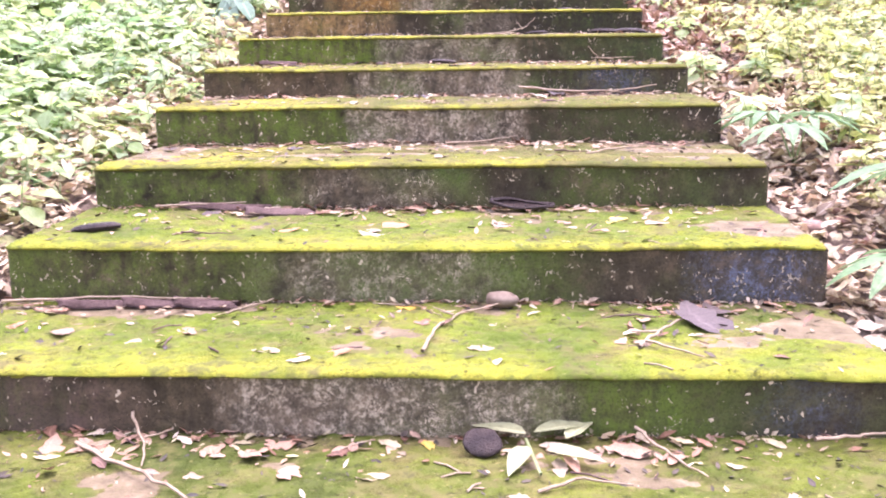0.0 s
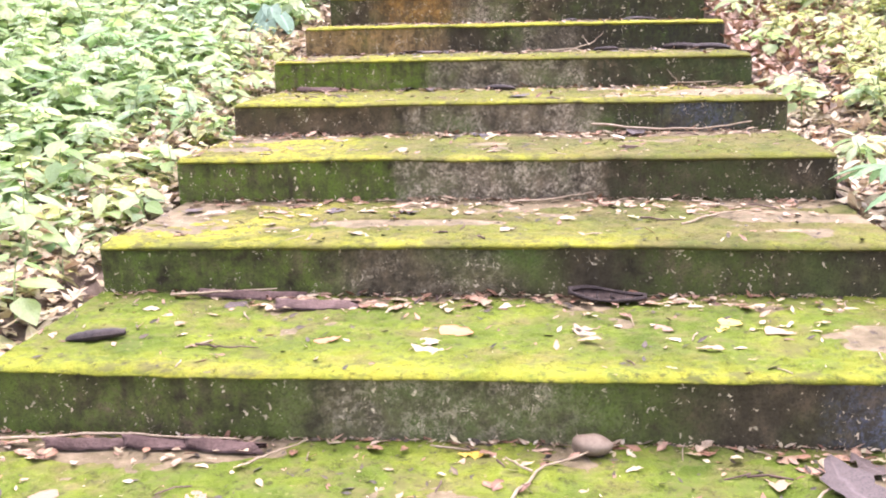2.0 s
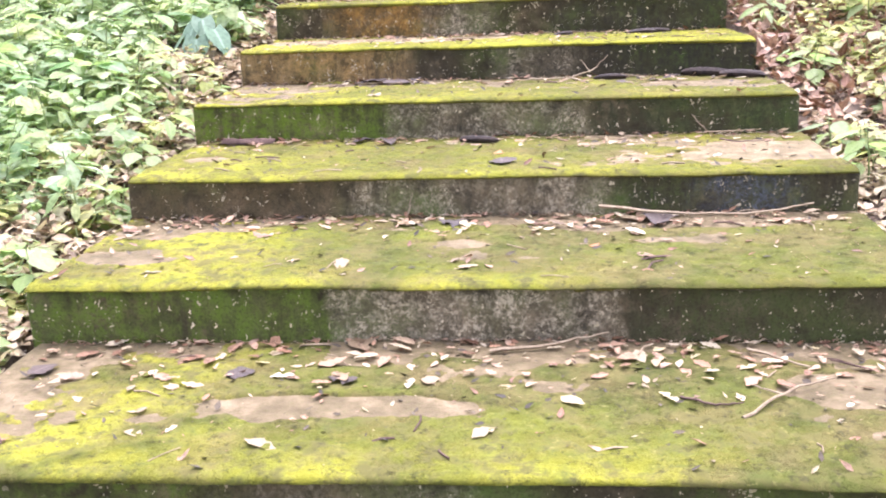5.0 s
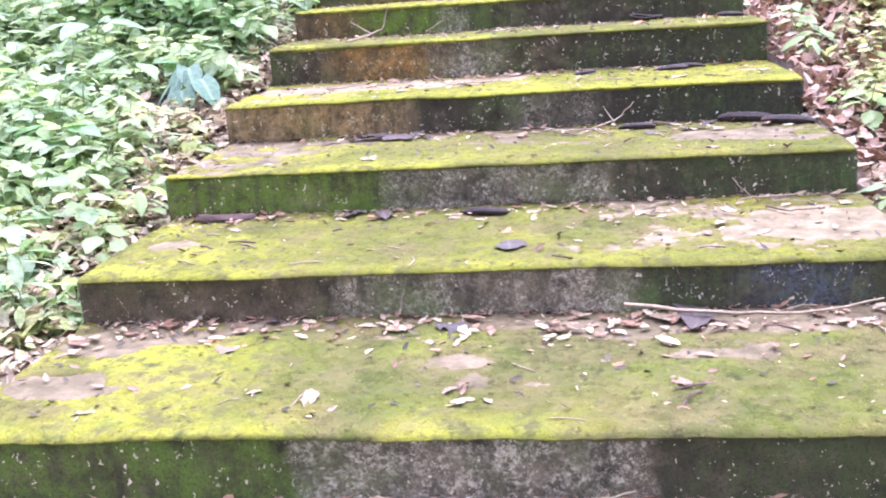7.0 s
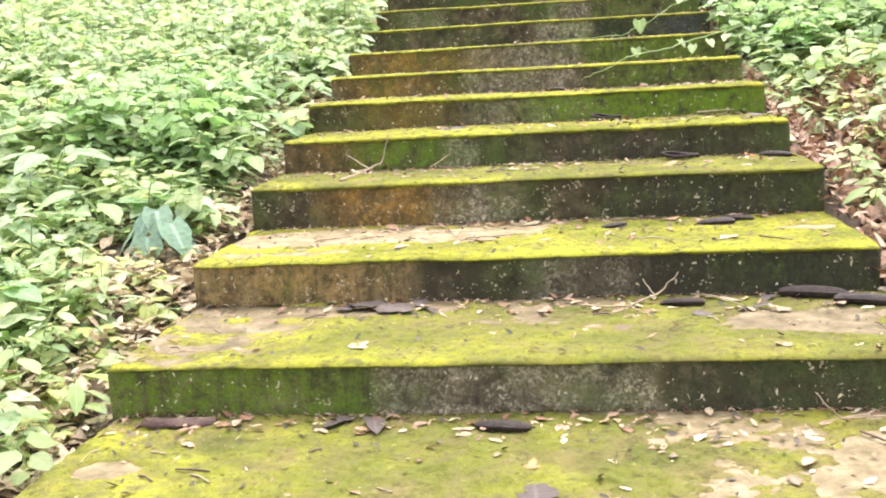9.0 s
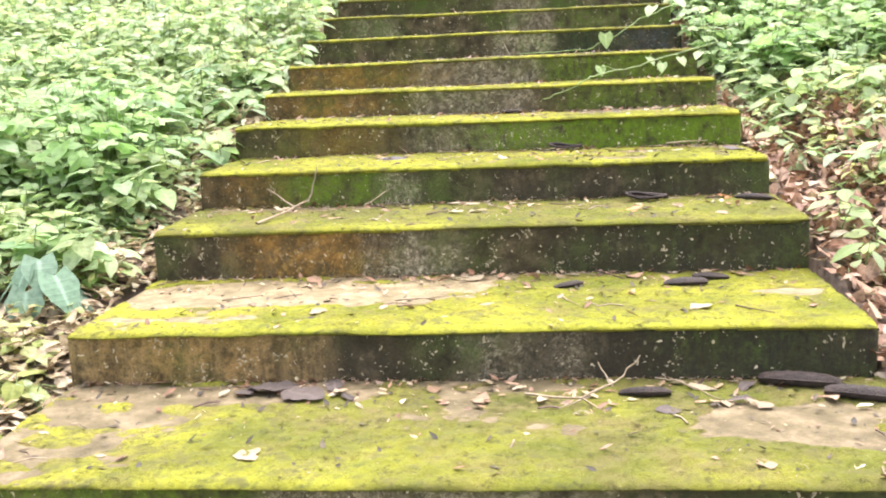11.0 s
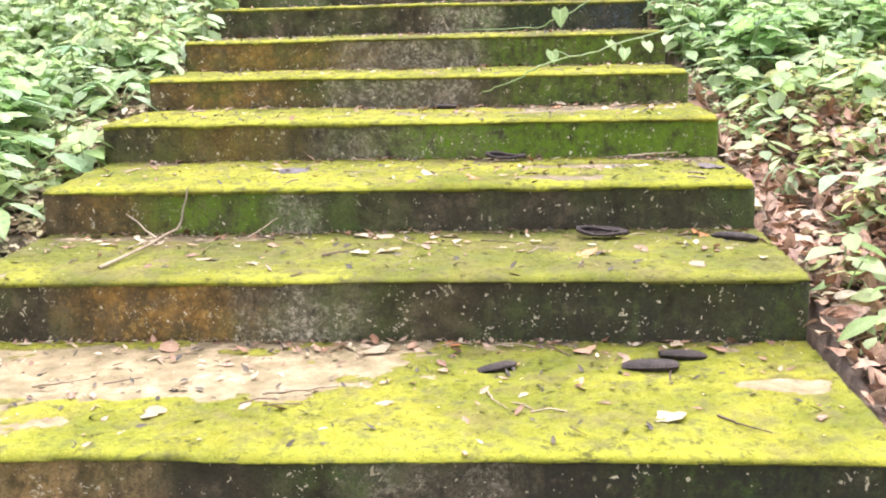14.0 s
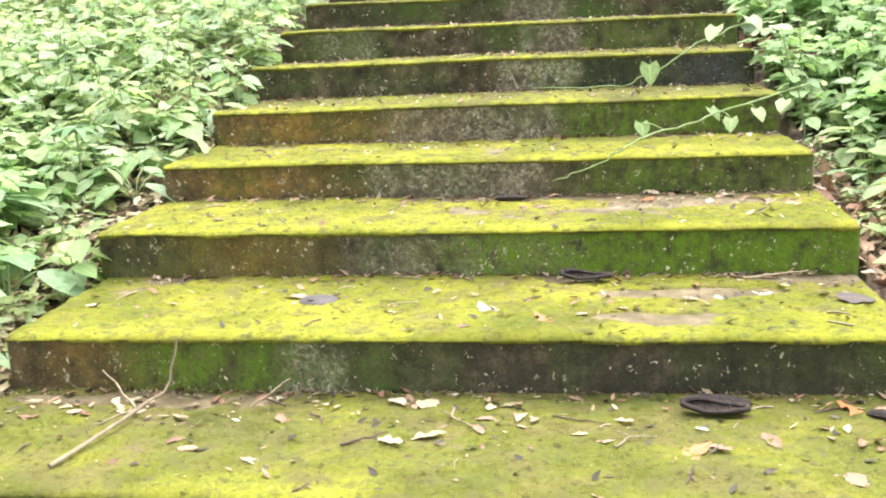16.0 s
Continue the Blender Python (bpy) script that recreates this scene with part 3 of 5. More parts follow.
# Bare places on the treads: centre x, centre y, half width, half depth
BARE = {
    1: [(1.28, 0.34, 0.2, 0.10), (-0.95, 0.53, 0.35, 0.06)],
    2: [(1.25, 0.95, 0.2, 0.16)],
    3: [(-0.4, 1.78, 0.42, 0.09), (1.0, 1.9, 0.3, 0.1)],
    4: [(-1.22, 2.58, 0.14, 0.11), (0.9, 2.98, 0.3, 0.08), (-1.1, 2.95, 0.2, 0.12)],
    5: [(1.1, 3.5, 0.28, 0.22), (-1.18, 3.52, 0.09, 0.06)],
    6: [(1.05, 4.38, 0.3, 0.2), (-0.9, 4.68, 0.4, 0.1)],
    7: [(-0.75, 5.36, 0.78, 0.21), (1.18, 5.28, 0.13, 0.05)],
    8: [(-1.0, 6.24, 0.3, 0.05)],
    9: [(0.56, 6.50, 0.19, 0.10), (0.75, 6.78, 0.3, 0.07)],
    10: [(0.9, 7.5, 0.3, 0.08)],
}
stairs = empty("stairs", "broad flight of old mossy concrete steps climbing through forest", "stairs", kind="structure")


def step_mesh(k):
    """One cast step: a rounded front edge, worn corners and an uneven face, swept across its width."""
    y, z, x0, x1 = STEPS[k]
    back = (STEPS[k + 1][0] if k + 1 in STEPS else y + 0.66) + 0.12
    low, r = z - 0.50, 0.018
    front = [(y, low)] + [(y, z - r - 0.22 * (1 - t)) for t in np.linspace(0, 1, 9)]
    bend = [(y + r - r * math.cos(a), z - r + r * math.sin(a)) for a in np.linspace(0.25, 1.45, 4)]
    top = [(y + r + (back - y - r) * t, z) for t in np.linspace(0.02, 1, 14)]
    profile = np.array(front + bend + top + [(back, low)])
    xs = np.r_[x0, x0 + 0.006, x0 + 0.02, np.arange(x0 + 0.05, x1 - 0.04, 0.035), x1 - 0.02, x1 - 0.006, x1]
    inset = np.interp(xs, [x0, x0 + 0.006, x0 + 0.02, x1 - 0.02, x1 - 0.006, x1], [0.016, 0.006, 0, 0, 0.006, 0.016])
    px, py = np.meshgrid(xs, profile[:, 0], indexing="ij")
    pz = np.broadcast_to(profile[:, 1], px.shape).copy()
    py, face = py + inset[:, None] * (np.arange(len(profile)) < 12), np.arange(len(profile)) < 14
    pz = pz - inset[:, None] * (pz > z - 0.02)
    rough = fbm(px * 9, pz * 14, k * 7.3, 21, 4) - 0.5
    py = py + 0.012 * rough * face + 0.028 * (fbm(px * 1.3, 0, k * 3.1, 5, 2) - 0.5) * face
    chip = smooth(0.62, 0.80, fbm(px * 5, k * 5.7, 0, 31, 3)) * np.exp(-((pz - z) / 0.03) ** 2) * face
    py, pz = py + 0.014 * chip, pz - 0.012 * chip
    pz = pz + (0.010 * (fbm(px * 4, py * 4, k, 14, 4) - 0.5) + 0.014 * (fbm(px * 0.9, 0, k * 9.1, 15, 2) - 0.5)) * (pz > z - 0.03)
    v = np.stack([px, py, pz], -1).reshape(-1, 3)
    f = grid_faces(len(xs), len(profile))
    n = len(profile)
    me = mesh_of("step", v, f)
    bm = bmesh.new()
    bm.from_mesh(me)
    bm.verts.ensure_lookup_table()
    for base in (0, (len(xs) - 1) * n):
        bm.faces.new([bm.verts[base + i] for i in range(n)])
    bmesh.ops.recalc_face_normals(bm, faces=bm.faces)
    for fa in bm.faces:
        fa.smooth = len(fa.verts) == 4
    bm.to_mesh(me)
    bm.free()
    return me


def moss_mesh(k, cell):
    """A cushion of moss over the tread that hangs a little over its front edge; it thins out to nothing where the tread is bare."""
    y, z, x0, x1 = STEPS[k]
    back = STEPS[k + 1][0] if k + 1 in STEPS else y + 0.66
    xs = np.arange(x0 + 0.012, x1 - 0.008, cell)
    hang = 0.05
    along = np.r_[-np.arange(hang, 0, -cell * 0.6), np.arange(0, back - y, cell)]
    U, S = np.meshgrid(xs, along, indexing="ij")
    over = np.clip(-S, 0, None)
    wy = y + np.clip(S, 0.004, None)
    cover = fbm(U * 1.7, wy * 2.4, k * 11.3, 40, 4) * 0.75 + fbm(U * 9, wy * 11, k * 2.7, 50, 4) * 0.5 - 0.42
    near_edge = np.exp(-np.clip(S, 0, None) / 0.10)
    cover = cover + 0.20 * near_edge - (0.20 if k in (3, 4) else 0.08) * smooth(0.72, 1.0, S / (back - y)) + (0.0 if k in (1, 3, 4, 6) else 0.09 if k == 8 else 0.12 if k == 0 else 0.05)
    for bx, by, rx, ry in BARE.get(k, []):
        d = np.hypot((U - bx) / rx, (wy - by) / ry) + 1.5 * (fbm(U * 5, wy * 9, k, 77, 4) - 0.5)
        cover = cover - 0.6 * (1 - smooth(0.5, 1.25, d))
    drop = 0.003 + (0.010 if k < 8 else 0.018 if k < 11 else 0.010) * fbm(U * 7, k * 3.3, 0, 61, 4) * smooth(0.35, 0.65, fbm(U * 1.9, k * 1.7, 0, 62, 3))
    cover = cover - 1.2 * smooth(drop * 0.8, drop * 1.2 + 0.002, over)
    thick = 0.011 * smooth(-0.02, 0.25, cover)
    fuzz = 0.5 + fbm(U * 55, wy * 55, over * 55, 80, 2)
    bumps = 0.006 * (fbm(U * 14, wy * 14, 3.0, 90, 3) - 0.4)
    high = thick * fuzz + bumps * (cover > 0) - 0.008 * (cover < -0.02) - 0.005
    edge = smooth(0, 0.02, S)
    out_y = np.where(S > 0, y + np.clip(S, 0, None) + 0.004 * (1 - edge) - high * (1 - edge) * 0.8, y - 0.004 - high * 0.9 - 0.005)
    base = z + (0.010 * (fbm(U * 4, wy * 4, k, 14, 4) - 0.5) + 0.014 * (fbm(U * 0.9, 0, k * 9.1, 15, 2) - 0.5))
    out_y = out_y + np.where(S <= 0, 0.012 * (fbm(U * 9, (z - over) * 14, k * 7.3, 21, 4) - 0.5) + 0.028 * (fbm(U * 1.3, 0, k * 3.1, 5, 2) - 0.5), 0.0)
    out_z = np.where(S > 0, base + high * edge + (0.5 * high - 0.004) * (1 - edge), base - 0.004 - over)
    keep = cover > -0.10
    v = np.stack([U, out_y, out_z], -1).reshape(-1, 3)
    f = grid_faces(len(xs), len(along))
    f = f[keep.reshape(-1)[f].any(1)]
    used = np.unique(f)
    index = np.zeros(len(v), int)
    index[used] = np.arange(len(used))
    me = mesh_of("moss", v[used], index[f])
    wear = smooth(0.24, 0.0, cover) * smooth(-0.02, 0.03, S)
    # Painted brightness of the top-lit front edge, fading back over the tread
    lit_yellow = np.exp(-np.clip(S, 0, None) / 0.13) * smooth(0.30, 0.62, fbm(U * 3.5, wy * 3.5, k * 4.1, 33, 4))
    # Yellower moss on the left of these treads
    if k in (3, 4, 5, 6, 7):
        lit_yellow = np.maximum(lit_yellow, smooth(-0.25, -1.1, U) * smooth(0.34, 0.60, fbm(U * 4, wy * 5, k * 6.1, 37, 4)))
    if k in (4, 5, 6, 8):
        lit_yellow = lit_yellow * (1 - 0.75 * smooth(-0.2, 0.5, U))
    for title, values in (("wear", wear), ("lit_yellow", lit_yellow)):
        me.attributes.new(title, "FLOAT", "POINT").data.foreach_set("value", values.reshape(-1)[used].astype(np.float32))
    return me


# Brightness factor of each riser's bare concrete; 5 and 6 have haze painted in
RISER_TONE = {-1: 1.0, 0: 1.0, 1: 0.95, 2: 0.95, 3: 0.85, 4: 0.9, 5: 1.15, 6: 1.05, 7: 0.78, 8: 0.78}
for k in ORDER:
    mat = concrete_material("stained_concrete", STAINS.get(k, []), RISER_TONE.get(k, 0.95), 1.5 if k == 7 else 1.25 if k == 5 else 1.0)
    step = thing("step", step_mesh(k), [mat], parent=stairs)
    thing("moss", moss_mesh(k, 0.011 if 0 <= k <= 12 else 0.02), [TONES.get(k, MOSS_YELLOW)], "yellow-green cushion moss", parent=step)

# ---- small kinds of things ----
LEAF_MESHES = {}


def ragged(width, shape, fold, bend, seed):
    """A dead leaf of unit length: five points across, an uneven and partly broken edge, curled and twisted."""
    r = np.random.default_rng(seed)
    rows, across = 9, np.array((-1, -0.55, 0, 0.55, 1.0))
    s = np.linspace(0, 1, rows + 1)
    w = np.sin(np.pi * np.clip(s, 0.02, 0.985) ** (0.75 if shape == "ovate" else 1.0)) ** (0.55 if shape == "round" else 0.85) * width / 2
    left, right = w * r.uniform(0.72, 1.2, rows + 1), w * r.uniform(0.72, 1.2, rows + 1)
    if seed % 3 == 0:
        cut = int(r.integers(3, 7))
        left[cut:cut + 2] *= 0.45
    twist, sway, curl = r.normal(0, 0.22), r.normal(0, 0.10), r.uniform(0.0, 0.18)
    v, uv = [], []
    for n, t in enumerate(s):
        for q in across:
            half = left[n] if q < 0 else right[n]
            x, z = q * half, fold * half * abs(q) + curl * half * q * q + bend * t * t + 0.015 * r.normal()
            a = twist * (t - 0.5)
            v.append((x * math.cos(a) - z * math.sin(a) + sway * math.sin(3 * t), t, x * math.sin(a) + z * math.cos(a)))
            uv.append((0.5 + 0.5 * q, t))
    return np.array(v), grid_faces(rows + 1, 5), np.array(uv)


def leaf_mesh(kind, material):
    """Shared meshes of single fallen leaves, four forms for each material."""
    key = (kind, material.name)
    if key not in LEAF_MESHES:
        forms = {0: ("ovate", 0.58, 0.10, 0.04), 1: ("ovate", 0.66, -0.16, 0.08), 2: ("lance", 0.44, 0.20, 0.03), 3: ("round", 0.78, 0.06, 0.02)}
        shape, width, fold, bend = forms[kind % 4]
        v, f, uv = ragged(width, shape, fold, bend, 11 + 7 * kind)
        v = v - (0, 0.5, v[:, 2].min())
        me = mesh_of("dry_leaf", v, f, uv)
        me.materials.append(material)
        LEAF_MESHES[key] = me
    return LEAF_MESHES[key]


def fallen_leaf(k, x, y, size, material, label, kind=None, yaw=None, lift=0.0):
    kind = int(rng.integers(0, 12)) if kind is None else kind
    yaw = rng.uniform(0, 360) if yaw is None else yaw
    m = pose(*tread(k, x, y, lift), rng.uniform(-5, 7), rng.uniform(-6, 6), yaw) @ Matrix.Diagonal((size, size, size, 1))
    ob = tagged(new("dry_leaf", leaf_mesh(kind, material)), label, "leaf", "fallen leaves on the steps")
    ob.matrix_basis = m
    return ob


def pod(k, x, y, length, yaw, width=0.25, bow=0.06, high=0.075):
    """A long woody seed pod: a flattened, bowed body with a raised seam and a stalk."""
    at = pose(*tread(k, x, y, 0.002), rng.uniform(-4, 4), rng.uniform(-6, 6), yaw)
    top = empty("seed_pod", "dry black woody seed pod lying on the moss", "seed pod", "seed pods on the steps", at=at)
    s = np.linspace(0, 1, 15)
    w = length * width / 2 * np.clip(np.sin(np.pi * np.clip(s, 0.015, 0.988)), 0, 1) ** 0.24
    q = np.linspace(0, 2 * np.pi, 13)
    h = w * high / width * 2.2
    cx = (s - 0.5) * length
    cy = bow * length * (4 * (s - 0.5) ** 2)
    knots = 1 + 0.10 * np.sin(s * 40)
    v = np.stack([np.repeat(cx[:, None], 13, 1), cy[:, None] + w[:, None] * np.cos(q), (h * knots)[:, None] * (np.sin(q) * 0.9) + h[:, None] * 0.75], -1)
    uv = np.stack(np.meshgrid(s, q / 6.3, indexing="ij"), -1).reshape(-1, 2)
    thing("body", mesh_of("pod_body", v.reshape(-1, 3), grid_faces(15, 13), uv), [POD], parent=top)
    for side in (-1, 1):
        rim = np.stack([cx, cy + side * w * 0.95, h * 1.0], -1)
        thing("seam", mesh_of("pod_seam", *tube(rim, 0.016 * length * (1 + 0.25 * np.sin(np.arange(15) * 2.1)), 6)), [POD], "raised rough seam", parent=top)
    thing("stalk", mesh_of("pod_stalk", *tube([(cx[-1] - 0.01, cy[-1], h[-2] * 0.7), (cx[-1] + 0.06 * length, cy[-1] + 0.02 * length, 0.006)], 0.010 * length, 5)), [POD], parent=top)
    return top


def open_pod(k, x, y, length, yaw, width=0.30):
    """One half of a pod lying open like a small boat, with a thick rim."""
    at = pose(*tread(k, x, y, 0.006), 13, 3, yaw)
    top = empty("open_seed_pod", "open black husk of a seed pod against the riser", "seed pod", "seed pods on the steps", at=at)
    s, q = np.linspace(0, 1, 17), np.linspace(0, np.pi, 9)
    w = length * width / 2 * np.sin(np.pi * np.clip(s, 0.03, 0.97)) ** 0.4
    cx, cy = (s - 0.5) * length, 0.02 * length * np.cos(s * 5)
    v = np.stack([np.repeat(cx[:, None], 9, 1), cy[:, None] + w[:, None] * np.cos(q), 0.020 - (w * 0.45)[:, None] * np.sin(q) * 0.9], -1)
    v[..., 2] = np.maximum(v[..., 2], 0.002)
    uv = np.stack(np.meshgrid(s, q / 3.2, indexing="ij"), -1).reshape(-1, 2)
    thing("shell", mesh_of("husk_shell", v.reshape(-1, 3), grid_faces(17, 9), uv), [HUSK], parent=top)
    loop = np.concatenate([np.stack([cx, cy + w, np.full(17, 0.021)], -1), np.stack([cx, cy - w, np.full(17, 0.021)], -1)[::-1]])
    loop = np.vstack([loop, loop[:1]])
    loop[:, 2] += 0.004 * np.sin(np.arange(len(loop)) * 0.4)
    thing("rim", mesh_of("husk_rim", *tube(loop, np.interp(np.arange(len(loop)), [0, 8, 17, 26, len(loop) - 1], [0.009, 0.005, 0.008, 0.004, 0.009]), 6)), [POD], parent=top)
    for n in range(3, 14, 3):
        wall = np.stack([np.full(7, cx[n]) + 0.004 * np.sin(np.arange(7)), cy[n] + w[n] * np.linspace(-0.85, 0.85, 7), 0.020 - 0.4 * w[n] * np.sqrt(1 - np.linspace(-0.85, 0.85, 7) ** 2)], -1)
        thing("partition", mesh_of("husk_partition", *tube(wall, 0.0035, 5)), [POD], "dark wall between seed chambers", parent=top)
    return top


def twig(points, radius, label, material=None, branches=(), seed=1, name="twig", group="twigs on the steps"):
    """A crooked twig through the points, tapered, with side shoots given as point lists."""
    material = material or TWIG
    origin = np.asarray(points[0], float)
    p = wander(np.asarray(points, float) - origin, 12, radius * 1.8, seed)
    top = empty(name, label, "twig", group, at=pose(*origin))
    thing("branch", mesh_of("twig_branch", *tube(p, np.linspace(radius * 0.8, radius * 0.35, 12), 6)), [material], parent=top)
    for n, b in enumerate(branches):
        q = wander(np.asarray(b, float) - origin, 7, radius * 1.2, seed + 5 + n)
        thing("side_shoot", mesh_of("twig_shoot", *tube(q, np.linspace(radius * 0.6, radius * 0.25, 7), 5)), [material], parent=top)
    return top


def rock(name, at, size, material, label, group="", squash=(1, 0.7, 0.55), seed=1, category="stone"):
    n, m = 13, 17
    a, b = np.meshgrid(np.linspace(0.001, np.pi - 0.001, n), np.linspace(0, 2 * np.pi, m), indexing="ij")
    d = np.stack([np.sin(a) * np.cos(b), np.sin(a) * np.sin(b), np.cos(a)], -1)
    d = d * (0.82 + 0.36 * fbm(d[..., 0] * 1.6 + seed, d[..., 1] * 1.6, d[..., 2] * 1.6 + seed, seed, 3))[..., None]
    v = d.reshape(-1, 3) * np.array(squash) * size
    uv = np.stack([a, b], -1).reshape(-1, 2)
    return thing(name, mesh_of(name, v, grid_faces(n, m), uv), [material], label, category, group, at=at)


def bark_piece(k, x, y, length, width, yaw, seed):
    """A curved strip of bark with ragged ends."""
    s, q = np.linspace(0, 1, 15), np.linspace(-1, 1, 7)
    r = np.random.default_rng(seed)
    half = width / 2 * (0.65 + 0.35 * np.sin(np.pi * s) + 0.15 * r.random(15))
    px = (s - 0.5)[:, None] * length + 0.012 * r.random((15, 7)) * ((s < 0.04) | (s > 0.96))[:, None] * 3
    py = half[:, None] * q + (0.10 * length * (s - 0.5) ** 2)[:, None]
    pz = 0.018 * (1 - q[None] ** 2) + 0.006 * r.random((15, 7)) + 0.004
    top = np.stack([px, py, pz], -1).reshape(-1, 3)
    low = top - (0, 0, 0.006)
    f = grid_faces(15, 7)
    v = np.concatenate([top, low])
    uv = np.tile(np.stack(np.meshgrid(s, q, indexing="ij"), -1).reshape(-1, 2), (2, 1))
    return thing("bark_piece", mesh_of("bark_piece", v, np.concatenate([f, f[:, ::-1] + len(top)]), uv), [BARK],
                 "curved strip of purplish brown bark on the step", "bark", "bark on the steps", at=pose(*tread(k, x, y, 0.002), 0, 3, yaw))


# ---- litter on the steps ----
PALE_L, BEIGE_L, RUST_L, DARK_L = "pale bleached dry leaf on a mossy step", "beige curled dry leaf on a step", "rust-brown curled leaf on a mossy step", "dark rotten leaf lying flat on the step"
GIVEN_PALE = {
    0: [(0.01, -0.35), (0.46, -0.29)],
    1: [(0.26, 0.12), (-0.24, 0.01), (-0.34, 0.08), (-0.74, 0.15), (-0.98, 0.24), (0.72, 0.18), (0.81, 0.55), (0.74, 0.41)],
    2: [(-0.14, 0.90), (0.55, 1.04), (0.31, 1.03), (-0.93, 1.03), (-1.07, 1.18), (-0.13, 0.84), (0.32, 1.02)],
    3: [(-0.32, 2.2), (-0.45, 1.55), (0.07, 1.62), (-0.09, 1.94), (0.48, 2.11), (-0.78, 1.62)],
    4: [(-0.26, 2.98), (-0.67, 2.97), (-0.42, 2.45), (-1.00, 2.38), (0.53, 2.52), (0.62, 2.71), (-0.02, 2.42)],
    5: [(0.72, 3.43), (0.39, 3.67)],
    6: [(-0.10, 4.70), (0.76, 4.70), (0.07, 4.60), (0.82, 4.08), (-0.55, 4.14), (0.79, 4.55)],
    7: [(-0.55, 5.07), (0.80, 5.03), (-0.01, 5.56), (-0.56, 5.04)],
    8: [(1.00, 5.79), (-0.45, 5.83), (-0.02, 6.00), (-0.45, 6.11), (0.85, 6.00)],
    9: [(-0.22, 6.56), (0.09, 6.60), (-1.24, 6.64)],
    10: [(0.95, 7.6), (1.15, 7.37)],
}
for k, spots in GIVEN_PALE.items():
    for x, y in spots:
        fallen_leaf(k, x, y, rng.uniform(0.06, 0.10), PALE, PALE_L)
for k, x, y, size in [(0, -0.84, -0.20, 0.11), (0, -0.32, -0.23, 0.12), (0, -0.20, -0.34, 0.10), (0, -0.42, -0.20, 0.07), (0, -0.09, -0.21, 0.08), (0, 0.63, -0.20, 0.12),
                      (0, -0.62, -0.15, 0.10), (0, -0.25, -0.16, 0.09), (1, -0.62, 0.27, 0.10), (1, 0.66, 0.2, 0.06), (2, 0.88, 1.01, 0.10), (6, 0.34, 4.65, 0.06),
                      (7, 0.06, 5.12, 0.06), (8, -0.64, 5.90, 0.07), (8, 0.12, 6.12, 0.06), (4, -0.15, 2.85, 0.06), (5, -1.0, 3.7, 0.06)]:
    fallen_leaf(k, x, y, size, DRY_BROWN, BEIGE_L)
for k, x, y, size in [(1, -0.13, 0.08, 0.08), (1, -1.17, 0.32, 0.07), (2, -0.06, 1.00, 0.13), (2, -0.43, 0.90, 0.08), (4, -0.83, 2.91, 0.07), (4, 0.38, 2.65, 0.05),
                      (7, 0.22, 5.60, 0.08), (8, 0.65, 5.92, 0.11), (9, 0.27, 6.49, 0.09), (8, 1.10, 6.21, 0.10), (10, 0.64, 7.53, 0.08), (5, 0.05, 3.53, 0.07)]:
    fallen_leaf(k, x, y, size, RUST, RUST_L, kind=1)
for k, x, y, size in [(2, 0.75, 1.09, 0.10), (2, 0.72, 1.03, 0.08), (0, 0.13, -0.16, 0.07), (1, 0.01, 0.55, 0.07)]:
    fallen_leaf(k, x, y, size, YELLOW, "yellowing fallen leaf on a mossy step")
for k, x, y, size, kind in [(1, 0.94, 0.40, 0.25, 0), (3, -1.2, 2.01, 0.09, 3), (4, -0.10, 2.97, 0.11, 1), (4, 0.60, 3.0, 0.22, 0), (5, -0.57, 3.86, 0.13, 2),
                            (6, -0.51, 4.62, 0.16, 3), (6, -0.63, 4.71, 0.17, 0), (6, -0.42, 4.71, 0.15, 2), (6, -0.70, 4.68, 0.10, 1), (6, -0.36, 4.62, 0.06, 0), (9, 1.21, 6.68, 0.12, 3), (5, 0.06, 3.33, 0.13, 3), (5, -0.45, 3.84, 0.16, 2),
                            (1, 0.99, 0.52, 0.12, 1), (6, 0.9, 4.70, 0.08, 0)]:
    fallen_leaf(k, x, y, size, DARK, DARK_L, kind, lift=0.004)
sets = []
for form in range(8):
    places, sizes = [], []
    for k in range(-1, 17):
        y0, y1, z = STEPS[k][0], STEPS[k + 1][0], STEPS[k][1]
        n = 6 if k < 5 else 3
        t = 1 - rng.random(n) ** 2.2 * 0.95
        px, py = rng.uniform(-1.3, 1.25, n), y0 + 0.03 + (y1 - y0 - 0.06) * t
        places.append(np.stack([px, py, surface(k, px, py) + 0.002], -1))
        sizes.append(rng.uniform(0.025, 0.06, n))
    places, sizes = np.concatenate(places), np.concatenate(sizes)
    n = len(places)
    turns = frames_of(rng.uniform(0, 6.28, n), rng.normal(0, 0.15, n), rng.normal(0, 0.15, n))
    sets.append((form % 2, scatter(ragged(0.5, ("ovate", "round", "lance", "ovate")[form % 4], 0.15, 0.06, 60 + form), places, turns, sizes)))
v, f, u, sl = joined(sets)
thing("small_fallen_leaves", mesh_of("small_fallen_leaves", v, f, u, sl), [DRY, DRY_BROWN], "small curled dry leaves strewn over the steps", "leaf litter", kind="stuff")
